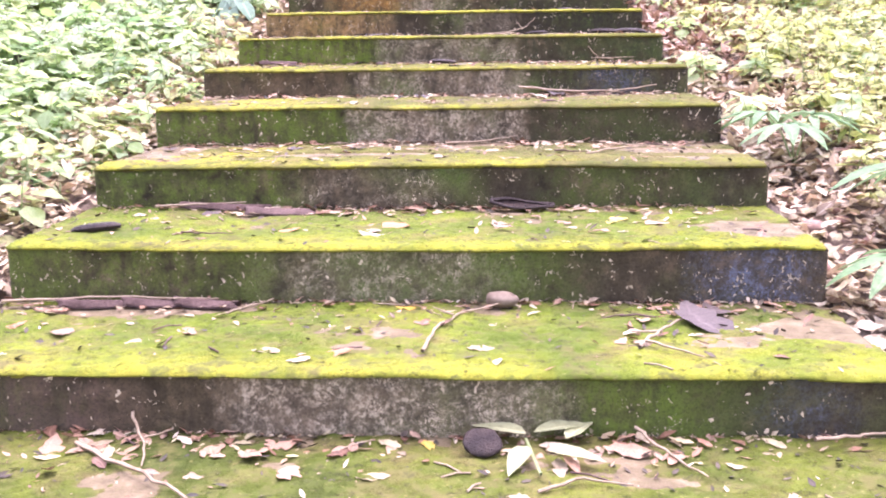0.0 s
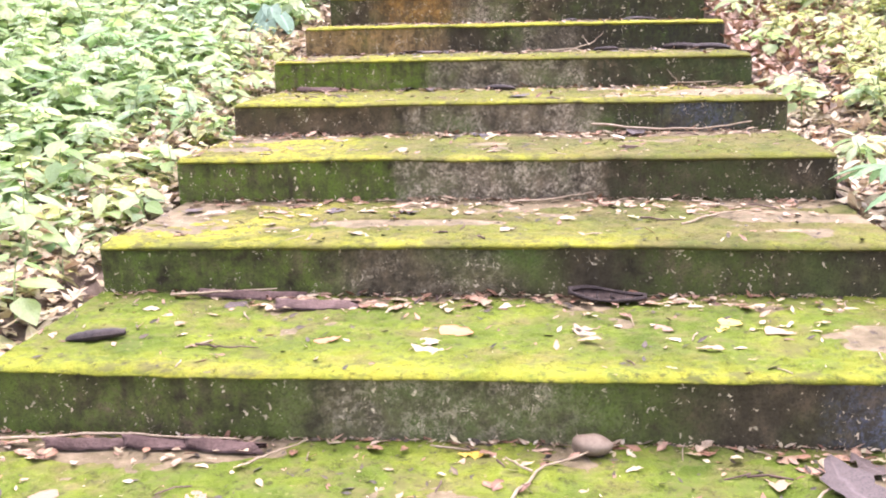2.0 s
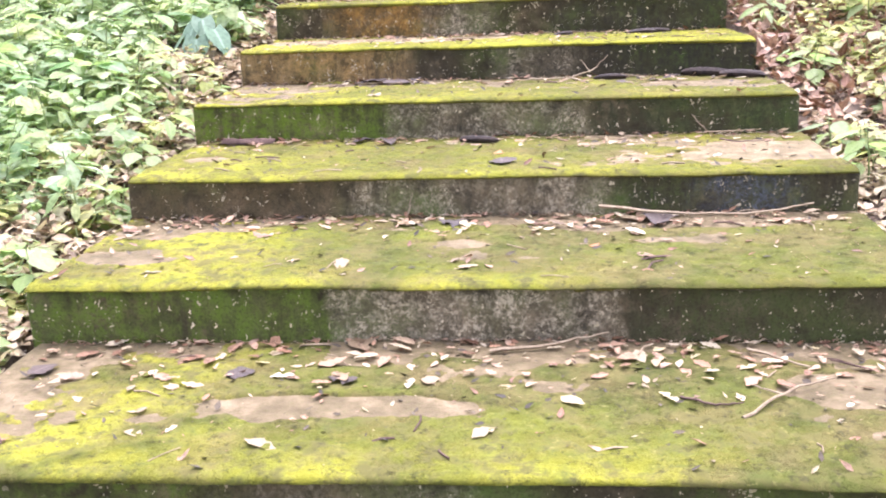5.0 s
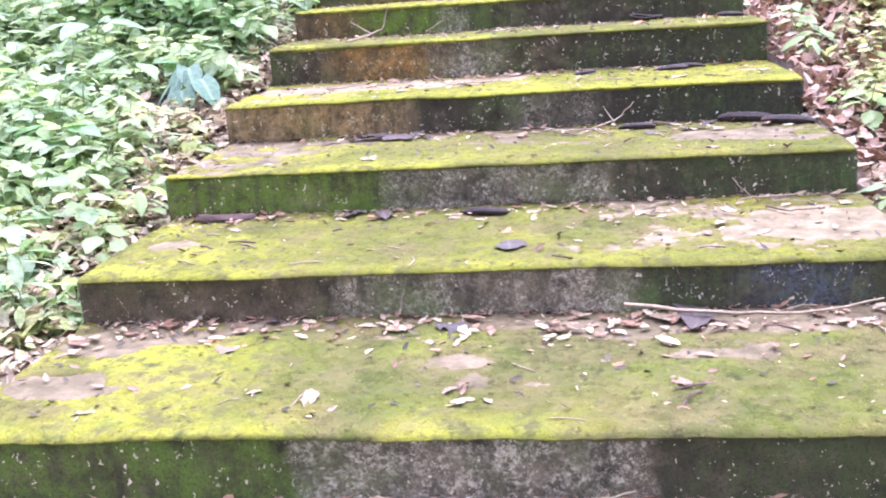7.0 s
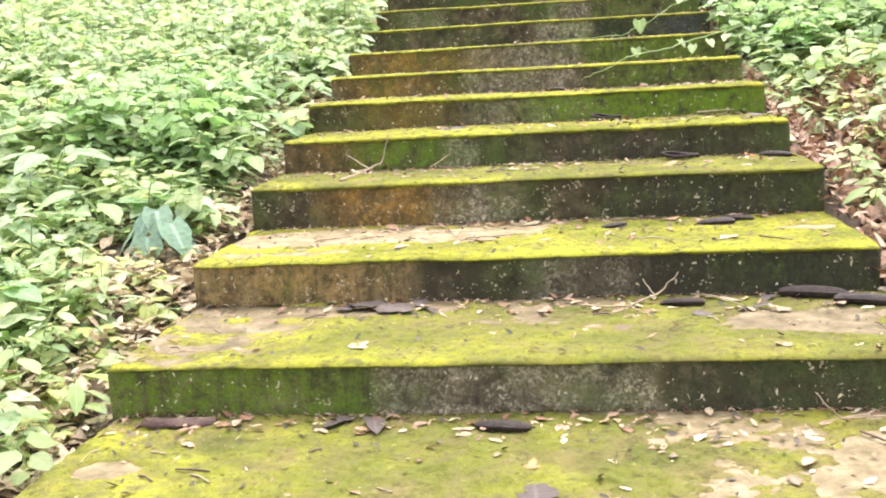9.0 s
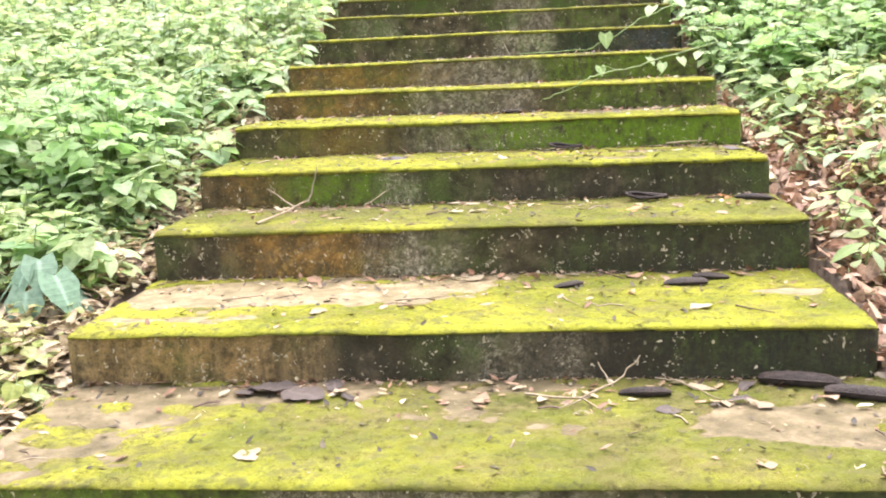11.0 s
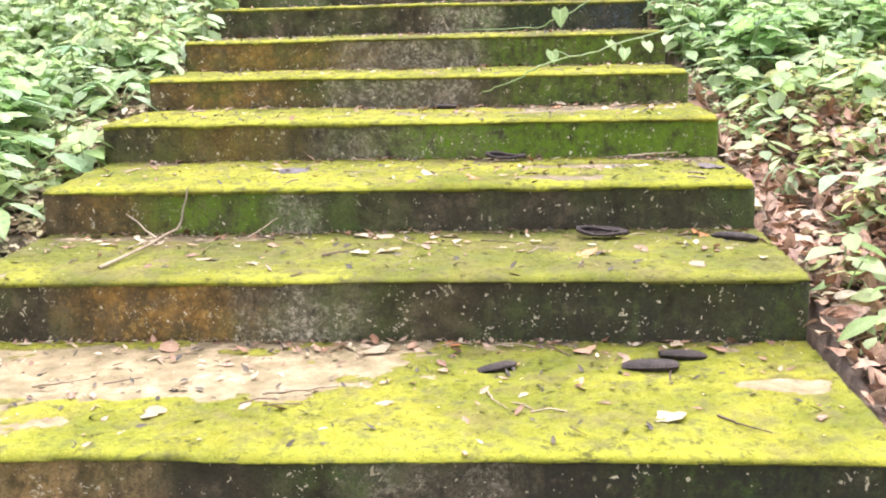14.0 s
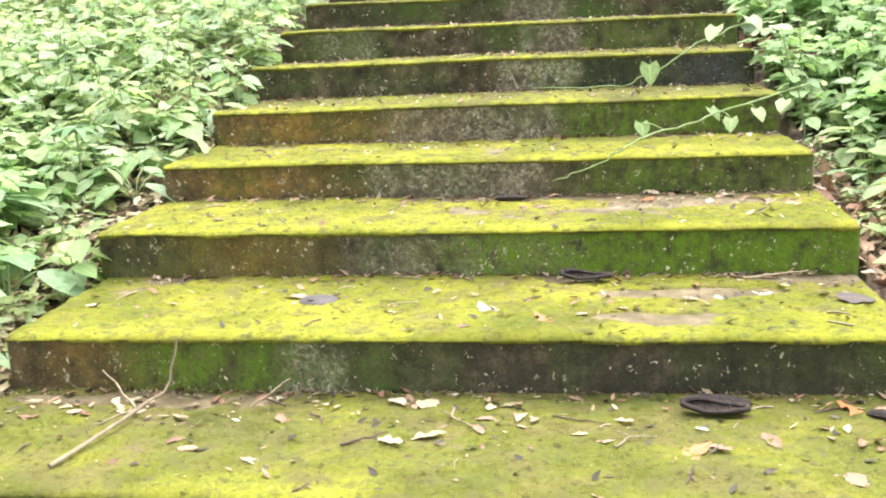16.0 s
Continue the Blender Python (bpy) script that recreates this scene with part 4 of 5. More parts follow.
HEAPS = [(0, -0.45, -0.22, 0.40, 0.07, 18), (0, 0.75, -0.17, 0.25, 0.04, 7), (1, -0.9, 0.53, 0.35, 0.06, 10), (2, -0.25, 1.30, 0.6, 0.06, 22), (2, 0.95, 1.28, 0.35, 0.06, 10),
         (3, -0.05, 2.08, 1.05, 0.12, 50), (4, -1.1, 3.0, 0.16, 0.06, 12), (4, 0.5, 2.95, 0.65, 0.10, 26), (5, -0.7, 3.86, 0.4, 0.05, 9), (6, -0.5, 4.66, 0.3, 0.06, 8),
         (8, -0.98, 6.15, 0.28, 0.07, 20), (5, 0.1, 3.84, 0.28, 0.05, 18), (4, 0.75, 2.98, 0.55, 0.07, 26), (4, -0.3, 2.99, 0.8, 0.05, 16), (2, 0.05, 1.35, 1.1, 0.05, 46), (1, 0.5, 0.585, 0.8, 0.025, 14), (7, -0.05, 5.57, 0.14, 0.05, 10), (0, 0.1, -0.13, 0.9, 0.03, 14), (6, 0.3, 4.70, 0.7, 0.05, 12), (10, 1.05, 7.58, 0.22, 0.04, 6), (3, 0.0, 2.00, 1.2, 0.22, 60), (3, -0.75, 1.85, 0.4, 0.15, 16), (3, 0.8, 2.0, 0.4, 0.2, 24), (4, 0.35, 2.9, 0.7, 0.16, 40), (4, -0.9, 2.95, 0.4, 0.14, 20),
         (2, -0.45, 1.28, 0.35, 0.09, 34), (2, 0.1, 1.32, 0.8, 0.06, 34), (2, 0.7, 1.0, 0.5, 0.25, 12), (5, -0.5, 3.84, 0.8, 0.06, 30), (5, 0.4, 3.7, 0.7, 0.14, 16), (6, 0.2, 4.60, 1.0, 0.12, 24), (1, -0.95, 0.5, 0.4, 0.08, 26), (1, 0.9, 0.52, 0.35, 0.07, 24),
         (0, -0.6, -0.19, 0.7, 0.08, 12), (0, 0.8, -0.22, 0.3, 0.07, 8), (7, 0.2, 5.5, 0.9, 0.14, 16), (8, 0.4, 6.1, 0.8, 0.15, 26), (9, 0.3, 6.8, 0.9, 0.14, 12)]
heaped = {0: [], 1: []}
for k, x, y, rx, ry, n in HEAPS:
    for m in range(n):
        pick, size = rng.random(), rng.uniform(0.026, 0.085) if rng.random() < 0.35 else rng.uniform(0.022, 0.055) * (1.35 if k == 0 else 1.0)
        px, py, lift = x + rng.uniform(-rx, rx), y + rng.uniform(-ry, ry), rng.uniform(0, 0.007)
        if size < (0.094 if k == 0 else 0.078):
            heaped[0 if pick < 0.5 else 1].append((*tread(k, px, py, lift + 0.002), size))
            continue
        mat, label = (PALE, PALE_L) if pick < 0.42 else (DRY_BROWN, BEIGE_L) if pick < 0.88 else (DARK, DARK_L)
        fallen_leaf(k, px, py, size, mat, label, lift=lift)
sets = []
for slot, rows in heaped.items():
    rows = np.array(rows)
    for form in range(4):
        q = rows[form::4]
        turns = frames_of(rng.uniform(0, 6.28, len(q)), rng.normal(0.03, 0.08, len(q)), rng.normal(0, 0.08, len(q)))
        sets.append((slot, scatter(ragged(0.5, ("ovate", "round", "lance", "ovate")[form], 0.12, 0.05, 80 + form), q[:, :3], turns, q[:, 3])))
v, f, u, sl = joined(sets)
thing("heaped_leaves", mesh_of("heaped_leaves", v, f, u, sl), [DRY, DRY_BROWN], "small dry leaves heaped at the foot of risers", "leaf litter", kind="stuff")

for k, x, y, length, yaw in [(2, -1.12, 0.87, 0.17, 14), (5, -0.05, 3.80, 0.17, -4), (6, 0.57, 4.62, 0.16, -6), (6, 1.06, 4.72, 0.25, -8), (6, 1.21, 4.58, 0.22, -14),
                             (7, 0.36, 5.38, 0.12, 22), (7, 0.80, 5.39, 0.16, -8), (7, 0.91, 5.49, 0.14, 4), (8, 0.75, 6.23, 0.17, 2), (8, 1.19, 6.13, 0.16, -28), (10, 0.1, 7.58, 0.13, 3)]:
    pod(k, x, y, length, yaw, 0.42 if k == 7 else 0.30, high=0.095)
for k, x, y, length, yaw in [(2, 0.40, 1.33, 0.24, -4), (9, 0.39, 6.92, 0.16, 3), (8, 0.73, 6.17, 0.17, -2)]:
    open_pod(k, x, y, length, yaw)
for n, (k, x, y, length, width, yaw) in enumerate([(2, -0.56, 1.24, 0.26, 0.07, 6), (2, -0.80, 1.34, 0.34, 0.035, 4), (1, -0.82, 0.56, 0.22, 0.055, 2), (1, -1.02, 0.54, 0.24, 0.035, 8),
                                                   (1, -0.66, 0.55, 0.2, 0.05, -6), (5, -1.1, 3.86, 0.22, 0.04, 8)] ):
    bark_piece(k, x, y, length, width, yaw, 30 + n)
rock("stone", pose(0.32, 0.57, 0.249 + 0.028, 5, 0, -14), 0.056, STONE, "smooth brown oval stone on the mossy step", squash=(1, 0.6, 0.48), seed=4)
rock("flat_stone", pose(-0.48, 6.68, STEPS[9][1] + 0.010, 4, 0, 10), 0.066, SLATE, "flat dark grey rounded stone on bright moss", squash=(1, 0.85, 0.22), seed=9)
rock("round_husk", pose(0.27, -0.20, STEPS[0][1] + 0.030, 34, 0, 12), 0.050, POD, "round black seed husk leaning at the riser", "seed pods on the steps", (1, 0.9, 0.20), 6, "seed pod")


def on(k, *spots):
    return [tread(k, x, y, h) for x, y, h in spots]


LYING = "thin pale twig lying across the step"
twig(on(0, (-0.78, -0.19, 0.01), (-0.55, -0.38, 0.02), (-0.36, -0.52, 0.01)), 0.009, LYING, seed=2)
twig(on(0, (-0.66, -0.10, 0.06), (-0.60, -0.20, 0.02), (-0.56, -0.33, 0.01)), 0.006, LYING, branches=[on(0, (-0.61, -0.18, 0.02), (-0.54, -0.14, 0.03))], seed=3)
twig(on(0, (0.40, -0.44, 0.01), (0.50, -0.38, 0.015), (0.62, -0.40, 0.01)), 0.006, LYING, seed=4)
twig(on(0, (0.66, -0.12, 0.04), (0.74, -0.25, 0.01), (0.80, -0.36, 0.01)), 0.006, LYING, seed=5)
twig(on(0, (1.1, -0.17, 0.03), (1.3, -0.13, 0.03)), 0.008, LYING, seed=15)
twig(on(1, (0.10, 0.07, 0.01), (0.12, 0.25, 0.015), (0.18, 0.46, 0.01), (0.31, 0.54, 0.02)), 0.007, LYING, branches=[on(1, (0.17, 0.44, 0.01), (0.1, 0.5, 0.02))], seed=6)
twig(on(1, (0.70, 0.12, 0.01), (0.78, 0.25, 0.02), (0.88, 0.40, 0.02)), 0.008, LYING, branches=[on(1, (0.78, 0.24, 0.02), (0.69, 0.24, 0.02)), on(1, (0.72, 0.15, 0.02), (0.86, 0.03, 0.01))], seed=7)
twig(on(1, (-1.30, 0.50, 0.03), (-1.0, 0.57, 0.03), (-0.6, 0.55, 0.03)), 0.007, LYING, seed=8)
twig(on(1, (-0.55, 0.45, 0.01), (-0.42, 0.56, 0.03)), 0.005, LYING, seed=18)
twig(on(2, (-0.80, 0.83, 0.01), (-0.71, 0.80, 0.012), (-0.61, 0.81, 0.01)), 0.005, "short dark twig on bright moss", BARK, seed=9)
twig(on(2, (-1.05, 1.3, 0.02), (-0.7, 1.36, 0.03)), 0.007, LYING, seed=19)
twig(on(4, (0.42, 3.02, 0.05), (0.72, 2.98, 0.02), (0.95, 2.96, 0.02), (1.16, 2.99, 0.05)), 0.009, "bent pale stick resting against the riser", seed=10)
twig(on(5, (1.02, 3.86, 0.02), (0.92, 3.80, 0.03), (0.86, 3.83, 0.10)), 0.005, LYING, branches=[on(5, (0.92, 3.80, 0.03), (1.15, 3.83, 0.03)), on(5, (0.92, 3.80, 0.03), (0.87, 3.76, 0.03))], seed=11)
twig(on(6, (0.20, 4.62, 0.01), (0.36, 4.54, 0.02), (0.49, 4.62, 0.05), (0.56, 4.66, 0.12)), 0.006, "forked pale twig rising from the step", branches=[on(6, (0.47, 4.60, 0.04), (0.43, 4.66, 0.10)), on(6, (0.38, 4.54, 0.02), (0.44, 4.45, 0.01)), on(6, (0.4, 4.56, 0.02), (0.3, 4.48, 0.01))], seed=12)
twig(on(7, (-0.28, 5.17, 0.01), (-0.08, 5.23, 0.01)), 0.006, LYING, seed=13)
twig(on(7, (-0.95, 5.22, 0.01), (-0.80, 5.26, 0.015)), 0.006, LYING, seed=23)
twig(on(8, (-0.95, 5.76, 0.01), (-0.89, 6.02, 0.02), (-0.82, 6.2, 0.05), (-0.78, 6.22, 0.20)), 0.008, "bent pale stick leaning against the riser", branches=[on(8, (-0.87, 6.1, 0.03), (-1.02, 6.22, 0.10)), on(8, (-0.85, 6.12, 0.03), (-0.95, 6.0, 0.02))], seed=14)
twig(on(8, (-0.55, 6.15, 0.02), (-0.45, 6.22, 0.08)), 0.005, LYING, seed=24)
twig(on(9, (0.9, 6.85, 0.03), (1.12, 6.93, 0.03)), 0.006, LYING, seed=25)
DEAD = "thin grey dead twig lying on the step"
twig(on(3, (0.68, 1.71, 0.006), (0.82, 1.86, 0.012), (0.96, 1.95, 0.008)), 0.006, LYING, branches=[on(3, (0.80, 1.84, 0.01), (0.74, 1.90, 0.01))], seed=31)
twig(on(3, (0.55, 1.83, 0.006), (0.62, 1.78, 0.008), (0.70, 1.80, 0.006)), 0.005, DEAD, BARK, seed=32)
twig(on(3, (0.06, 2.14, 0.006), (0.24, 2.18, 0.012), (0.40, 2.225, 0.03)), 0.008, LYING, seed=33)
twig(on(3, (0.78, 2.16, 0.008), (0.84, 2.09, 0.010), (0.92, 2.03, 0.006)), 0.007, DEAD, seed=34)
twig(on(4, (-0.28, 3.06, 0.006), (-0.27, 3.08, 0.05), (-0.26, 3.09, 0.09)), 0.004, LYING, seed=35)
twig(on(5, (0.97, 3.76, 0.006), (1.03, 3.66, 0.010), (1.14, 3.69, 0.008)), 0.005, DEAD, BARK, seed=36)
twig(on(6, (0.62, 4.79, 0.006), (0.69, 4.74, 0.012), (0.79, 4.57, 0.006)), 0.005, DEAD, seed=37)
twig(on(7, (0.92, 5.04, 0.006), (0.97, 4.97, 0.010), (1.03, 4.94, 0.006)), 0.004, DEAD, BARK, seed=38)
twig(on(7, (0.33, 5.22, 0.006), (0.35, 5.13, 0.010), (0.39, 5.08, 0.006)), 0.004, LYING, seed=39)
twig(on(7, (0.47, 5.63, 0.008), (0.52, 5.57, 0.010), (0.58, 5.49, 0.006)), 0.005, DEAD, BARK, seed=40)
twig(on(8, (0.02, 6.20, 0.006), (0.03, 6.10, 0.012), (0.09, 6.06, 0.006)), 0.005, LYING, branches=[on(8, (0.03, 6.12, 0.01), (-0.01, 6.14, 0.02))], seed=41)
twig(on(8, (0.30, 6.14, 0.006), (0.36, 6.11, 0.008), (0.44, 6.09, 0.006)), 0.004, DEAD, BARK, seed=42)
twig(on(8, (0.46, 5.94, 0.006), (0.50, 5.99, 0.010), (0.57, 6.01, 0.006)), 0.004, LYING, branches=[on(8, (0.50, 5.99, 0.01), (0.47, 6.03, 0.01))], seed=43)
twig(on(8, (-0.24, 5.93, 0.006), (-0.19, 5.96, 0.008), (-0.13, 6.01, 0.006)), 0.005, DEAD, BARK, seed=44)
twig(on(12, (0.05, 8.95, 0.02), (0.0, 9.0, 0.12)), 0.005, LYING, seed=26)

# A wilted sprig with its leaves
sprig = empty("leaf_sprig", "wilted grey-green leaf sprig fallen at the riser", "sprig", at=pose(*tread(0, 0.38, -0.20, 0.01)))
thing("stem", mesh_of("sprig_stem", *tube([(0, 0.05, 0.01), (0.01, -0.03, 0.012), (0.03, -0.15, 0.004)], 0.004, 5)), [STEM], parent=sprig)
for yaw, length, x, y, tilt in ((70, 0.15, 0.0, 0.06, 6), (-75, 0.16, 0.02, 0.07, 8), (-110, 0.15, 0.05, -0.04, 2), (160, 0.14, 0.0, -0.02, -4), (-40, 0.12, 0.1, 0.03, 10)):
    v, f, uv = blade(length, length * 0.45, 8, "ovate", 0.25, -0.10, 0.05, int(yaw) % 50)
    thing("leaf", mesh_of("sprig_leaf", v, f, uv), [SPRIG], at=pose(x, y, 0.02, tilt, 0, yaw), parent=sprig)

# Crumbs of leaves along the foot of each riser and over the treads
sets = []
for mat_slot, count, lo, hi in ((0, 420, 0.006, 0.034), (1, 360, 0.010, 0.052), (2, 380, 0.008, 0.042)):
    places, sizes = [], []
    for k in range(-1, 17):
        y0, y1, z = STEPS[k][0], STEPS[k + 1][0], STEPS[k][1]
        n = count
        t = 1 - rng.random(n) ** (1.7 if mat_slot == 2 else 7.0 if k < 7 else 5.0)
        px, py = rng.uniform(-1.33, 1.27, n), y0 + 0.02 + (y1 - y0 - 0.025) * t
        places.append(np.stack([px, py, surface(k, px, py) + 0.002], -1))
        sizes.append(lo + (hi - lo) * rng.random(n) ** 2)
    places, sizes = np.concatenate(places), np.concatenate(sizes)
    n = len(places)
    turns = frames_of(rng.uniform(0, 6.28, n), rng.uniform(-0.5, 0.5, n), rng.uniform(-0.5, 0.5, n))
    sets.append((mat_slot, scatter(blade(1.0, 0.5, 3, "ovate", 0.25, 0.1, 0.1, 5), places, turns, sizes)))
v, f, u, s = joined(sets)
thing("leaf_crumbs", mesh_of("leaf_crumbs", v, f, u, s), [DRY, DRY_BROWN, DARK_BITS], "crumbled dry leaf bits along the steps", "leaf litter", kind="stuff")

# Bits of broken twig strewn over the treads
sets = []
for k in range(-1, 15):
    y0, y1, z = STEPS[k][0], STEPS[k + 1][0], STEPS[k][1]
    for n in range(16):
        x, y = rng.uniform(-1.3, 1.22), y1 - 0.04 - (y1 - y0 - 0.08) * rng.random() ** 1.6
        a, length = rng.uniform(0, 3.14), rng.uniform(0.03, 0.11)
        line = np.array([(-0.5, 0, 0), (0.05, rng.uniform(-0.12, 0.12), 0.06), (0.5, rng.uniform(-0.1, 0.1), 0.02)]) * length
        line = np.stack([x + line[:, 0] * math.cos(a) - line[:, 1] * math.sin(a), y + line[:, 0] * math.sin(a) + line[:, 1] * math.cos(a), float(surface(k, x, y)) + 0.003 + line[:, 2]], -1)
        sets.append((0 if rng.random() < 0.5 else 1, tube(line, rng.uniform(0.0015, 0.0035), 4)))
v, f, u, sl = joined(sets)
thing("twig_bits", mesh_of("twig_bits", v, f, u, sl), [TWIG, BARK], "small broken twig bits strewn over the steps", "twigs", kind="stuff")

# ---- forest floor ----
def litter(name, x0, x1, y0, y1, n, material, label, lo=0.045, hi=0.11, tilt=0.27, lift=0.04, keep=None):
    x, y = rng.uniform(x0, x1, n), rng.uniform(y0, y1, n)
    if keep is not None:
        ok = rng.random(n) < keep(x, y)
        x, y = x[ok], y[ok]
    n = len(x)
    places = np.stack([x, y, ground_z(x, y) + rng.uniform(0.004, lift, n)], -1)
    pick, sets = rng.integers(0, 3, n), []
    for form, (shape, width, fold, bend) in enumerate((("ovate", 0.52, 0.22, 0.08), ("ovate", 0.62, -0.2, 0.12), ("lance", 0.42, 0.4, -0.08))):
        w = pick == form
        m = int(w.sum())
        turns = frames_of(rng.uniform(0, 6.28, m), rng.normal(0.1, tilt, m), rng.normal(0, tilt, m))
        sets.append((0, scatter(blade(1.0, width, 4, shape, fold, bend, 0.26, form), places[w], turns, rng.uniform(lo, hi, m))))
    v, f, u, s = joined(sets)
    return thing(name, mesh_of(name, v, f, u, s), [material], label, "leaf litter", kind="stuff")


def fade(x, y, reach=4.2, low=-2.0, high=10.5):
    """Full beside the steps, thinning out unevenly away from them."""
    n = 2.2 * (fbm(x * 0.7, y * 0.7, 0, 91, 4) - 0.5)
    return smooth(reach + 0.9, reach - 0.9, np.abs(x) + n) * smooth(low - 0.9, low + 0.9, y + n) * smooth(high + 0.9, high - 0.9, y + n)


def gully(x, y):
    return np.exp(-((x - 1.6) / 0.45) ** 2) * smooth(3.5, 5.0, y) * (1 - smooth(7.4, 8.4, y)) + 0.04


litter("leaf_litter", -5.8, -1.385, -3.5, 10.5, 25000, DRY, "pale dry leaves carpeting the soil beside the steps", keep=fade)
litter("leaf_litter", 1.36, 5.8, -3.5, 10.5, 26000, DRY, "pale dry leaves carpeting the soil beside the steps", keep=lambda x, y: fade(x, y) * (1 - 0.85 * np.clip(gully(x, y), 0, 1)))
litter("brown_leaf_litter", 1.34, 4.0, 1.0, 8.6, 18000, DRY_BROWN, "reddish brown dry leaves heaped in the gully", 0.045, 0.105, 0.45, 0.06, gully)
litter("leaf_litter", -1.85, -1.385, -1.0, 9.0, 3200, DRY, "pale dry leaves along the edge of the steps", 0.04, 0.09, lift=0.07)
litter("leaf_litter", 1.37, 1.8, -1.0, 8.0, 1800, DRY, "pale dry leaves along the edge of the steps", 0.04, 0.09, lift=0.05, keep=lambda x, y: 0.25 + 0.75 * smooth(5.0, 3.6, y))
litter("leaf_litter", -8, 8, 8.5, 15, 3500, DRY, "pale dry leaves under the undergrowth", keep=lambda x, y: (abs(x) > 1.5) * 1.0)
litter("leaf_litter", -9, 9, -6, 16, 22000, DRY, "scattered pale dry leaves on the forest soil", 0.06, 0.13, keep=lambda x, y: (abs(x) > 1.5) * 1.0)
for n in range(26):
    x, y = rng.uniform(1.42, 2.0), rng.uniform(0.5, 1.7)
    size = rng.uniform(0.02, 0.05)
    rock("pebble", pose(x, y, float(ground_z(x, y)) + size * 0.4, rng.uniform(-20, 20), 0, rng.uniform(0, 360)), size, PEBBLE, "reddish brown rounded pebble among dry leaves", "pebbles beside the steps", (1, 0.8, 0.6), n + 2)


litter("brown_leaf_litter", 1.28, 1.62, 9.2, 9.9, 220, DRY_BROWN, "rust-brown dry leaves heaped at the step end", 0.06, 0.11, 0.5, 0.06)


# ---- undergrowth ----
def herb_layout(n_leaves, height, size, r):
    """Places, turns and sizes of the leaves of one herb, and its stem's points."""
    lean = r.normal(0, 0.22, 2)
    i = np.arange(n_leaves)
    t = 0.30 + 0.70 * (i + 0.5) / n_leaves
    yaw = i * 2.399 + r.uniform(0, 6.28) + r.normal(0, 0.25, n_leaves)
    pitch = r.normal(-0.22, 0.24, n_leaves) + 0.25 * (t > 0.9)
    h = height * t
    out = (0.05 + 0.16 * (1 - t)) * height + 0.012
    places = np.stack([lean[0] * h * t - np.sin(yaw) * out, lean[1] * h * t + np.cos(yaw) * out, h], -1)
    sizes = size * r.uniform(0.65, 1.15, n_leaves) * (1.1 - 0.45 * (t > 0.9))
    q = np.linspace(0, 1, 4)
    stem = np.stack([lean[0] * height * q * q, lean[1] * height * q * q, height * q], -1)
    return places, yaw, pitch, r.normal(0, 0.25, n_leaves), sizes, stem


BLADES = [blade(1.0, 0.74, 5, "ovate", 0.12, -0.10, 0.06, 1), blade(1.0, 0.86, 5, "heart", 0.12, -0.14, 0.05, 2), blade(1.0, 0.38, 5, "lance", 0.2, -0.2, 0.05, 3)]


def lobed_leaf(seed):
    """A palmate leaf with five lobes round the end of its stalk."""
    r = np.random.default_rng(seed)
    a = np.linspace(-2.75, 2.75, 25)
    reach = 0.56 * (0.50 + 0.50 * np.abs(np.cos(2.5 * a)) ** 0.8) * r.uniform(0.92, 1.08, 25)
    ring = np.stack([reach * np.sin(a), 0.45 + reach * np.cos(a), -0.35 * reach ** 2 + 0.02 * r.normal(size=25)], -1)
    v = np.vstack([[(0.0, 0.42, 0.0)], ring])
    f = np.array([(0, i, i + 1, i + 2) for i in range(1, 24, 2)])
    return v, f[:, ::-1], np.vstack([[(0.5, 0.4)], np.stack([0.5 + 0.5 * np.sin(a), 0.5 + 0.5 * np.cos(a)], -1)])


def three_leaflets(seed):
    """A leaf of three oval leaflets on one stalk."""
    vs, fs, us, base = [], [], [], 0
    for n, (turn, size) in enumerate(((0.0, 0.62), (1.15, 0.52), (-1.15, 0.52))):
        v, f, uv = blade(size, size * 0.62, 4, "ovate", 0.12, -0.18, 0.05, seed + n)
        c, q = math.cos(turn), math.sin(turn)
        vs.append(np.stack([v[:, 0] * c - v[:, 1] * q, 0.28 + v[:, 0] * q + v[:, 1] * c, v[:, 2]], -1))
        fs.append(f + base), us.append(uv)
        base += len(v)
    return np.vstack(vs), np.vstack(fs), np.vstack(us)


BLADES += [lobed_leaf(4), three_leaflets(7)]
COMMON, LOBED, SMALL = (0.40, 0.18, 0.12, 0.12, 0.18), (0.10, 0.10, 0.0, 0.50, 0.30), (0.35, 0.10, 0.15, 0.10, 0.30)


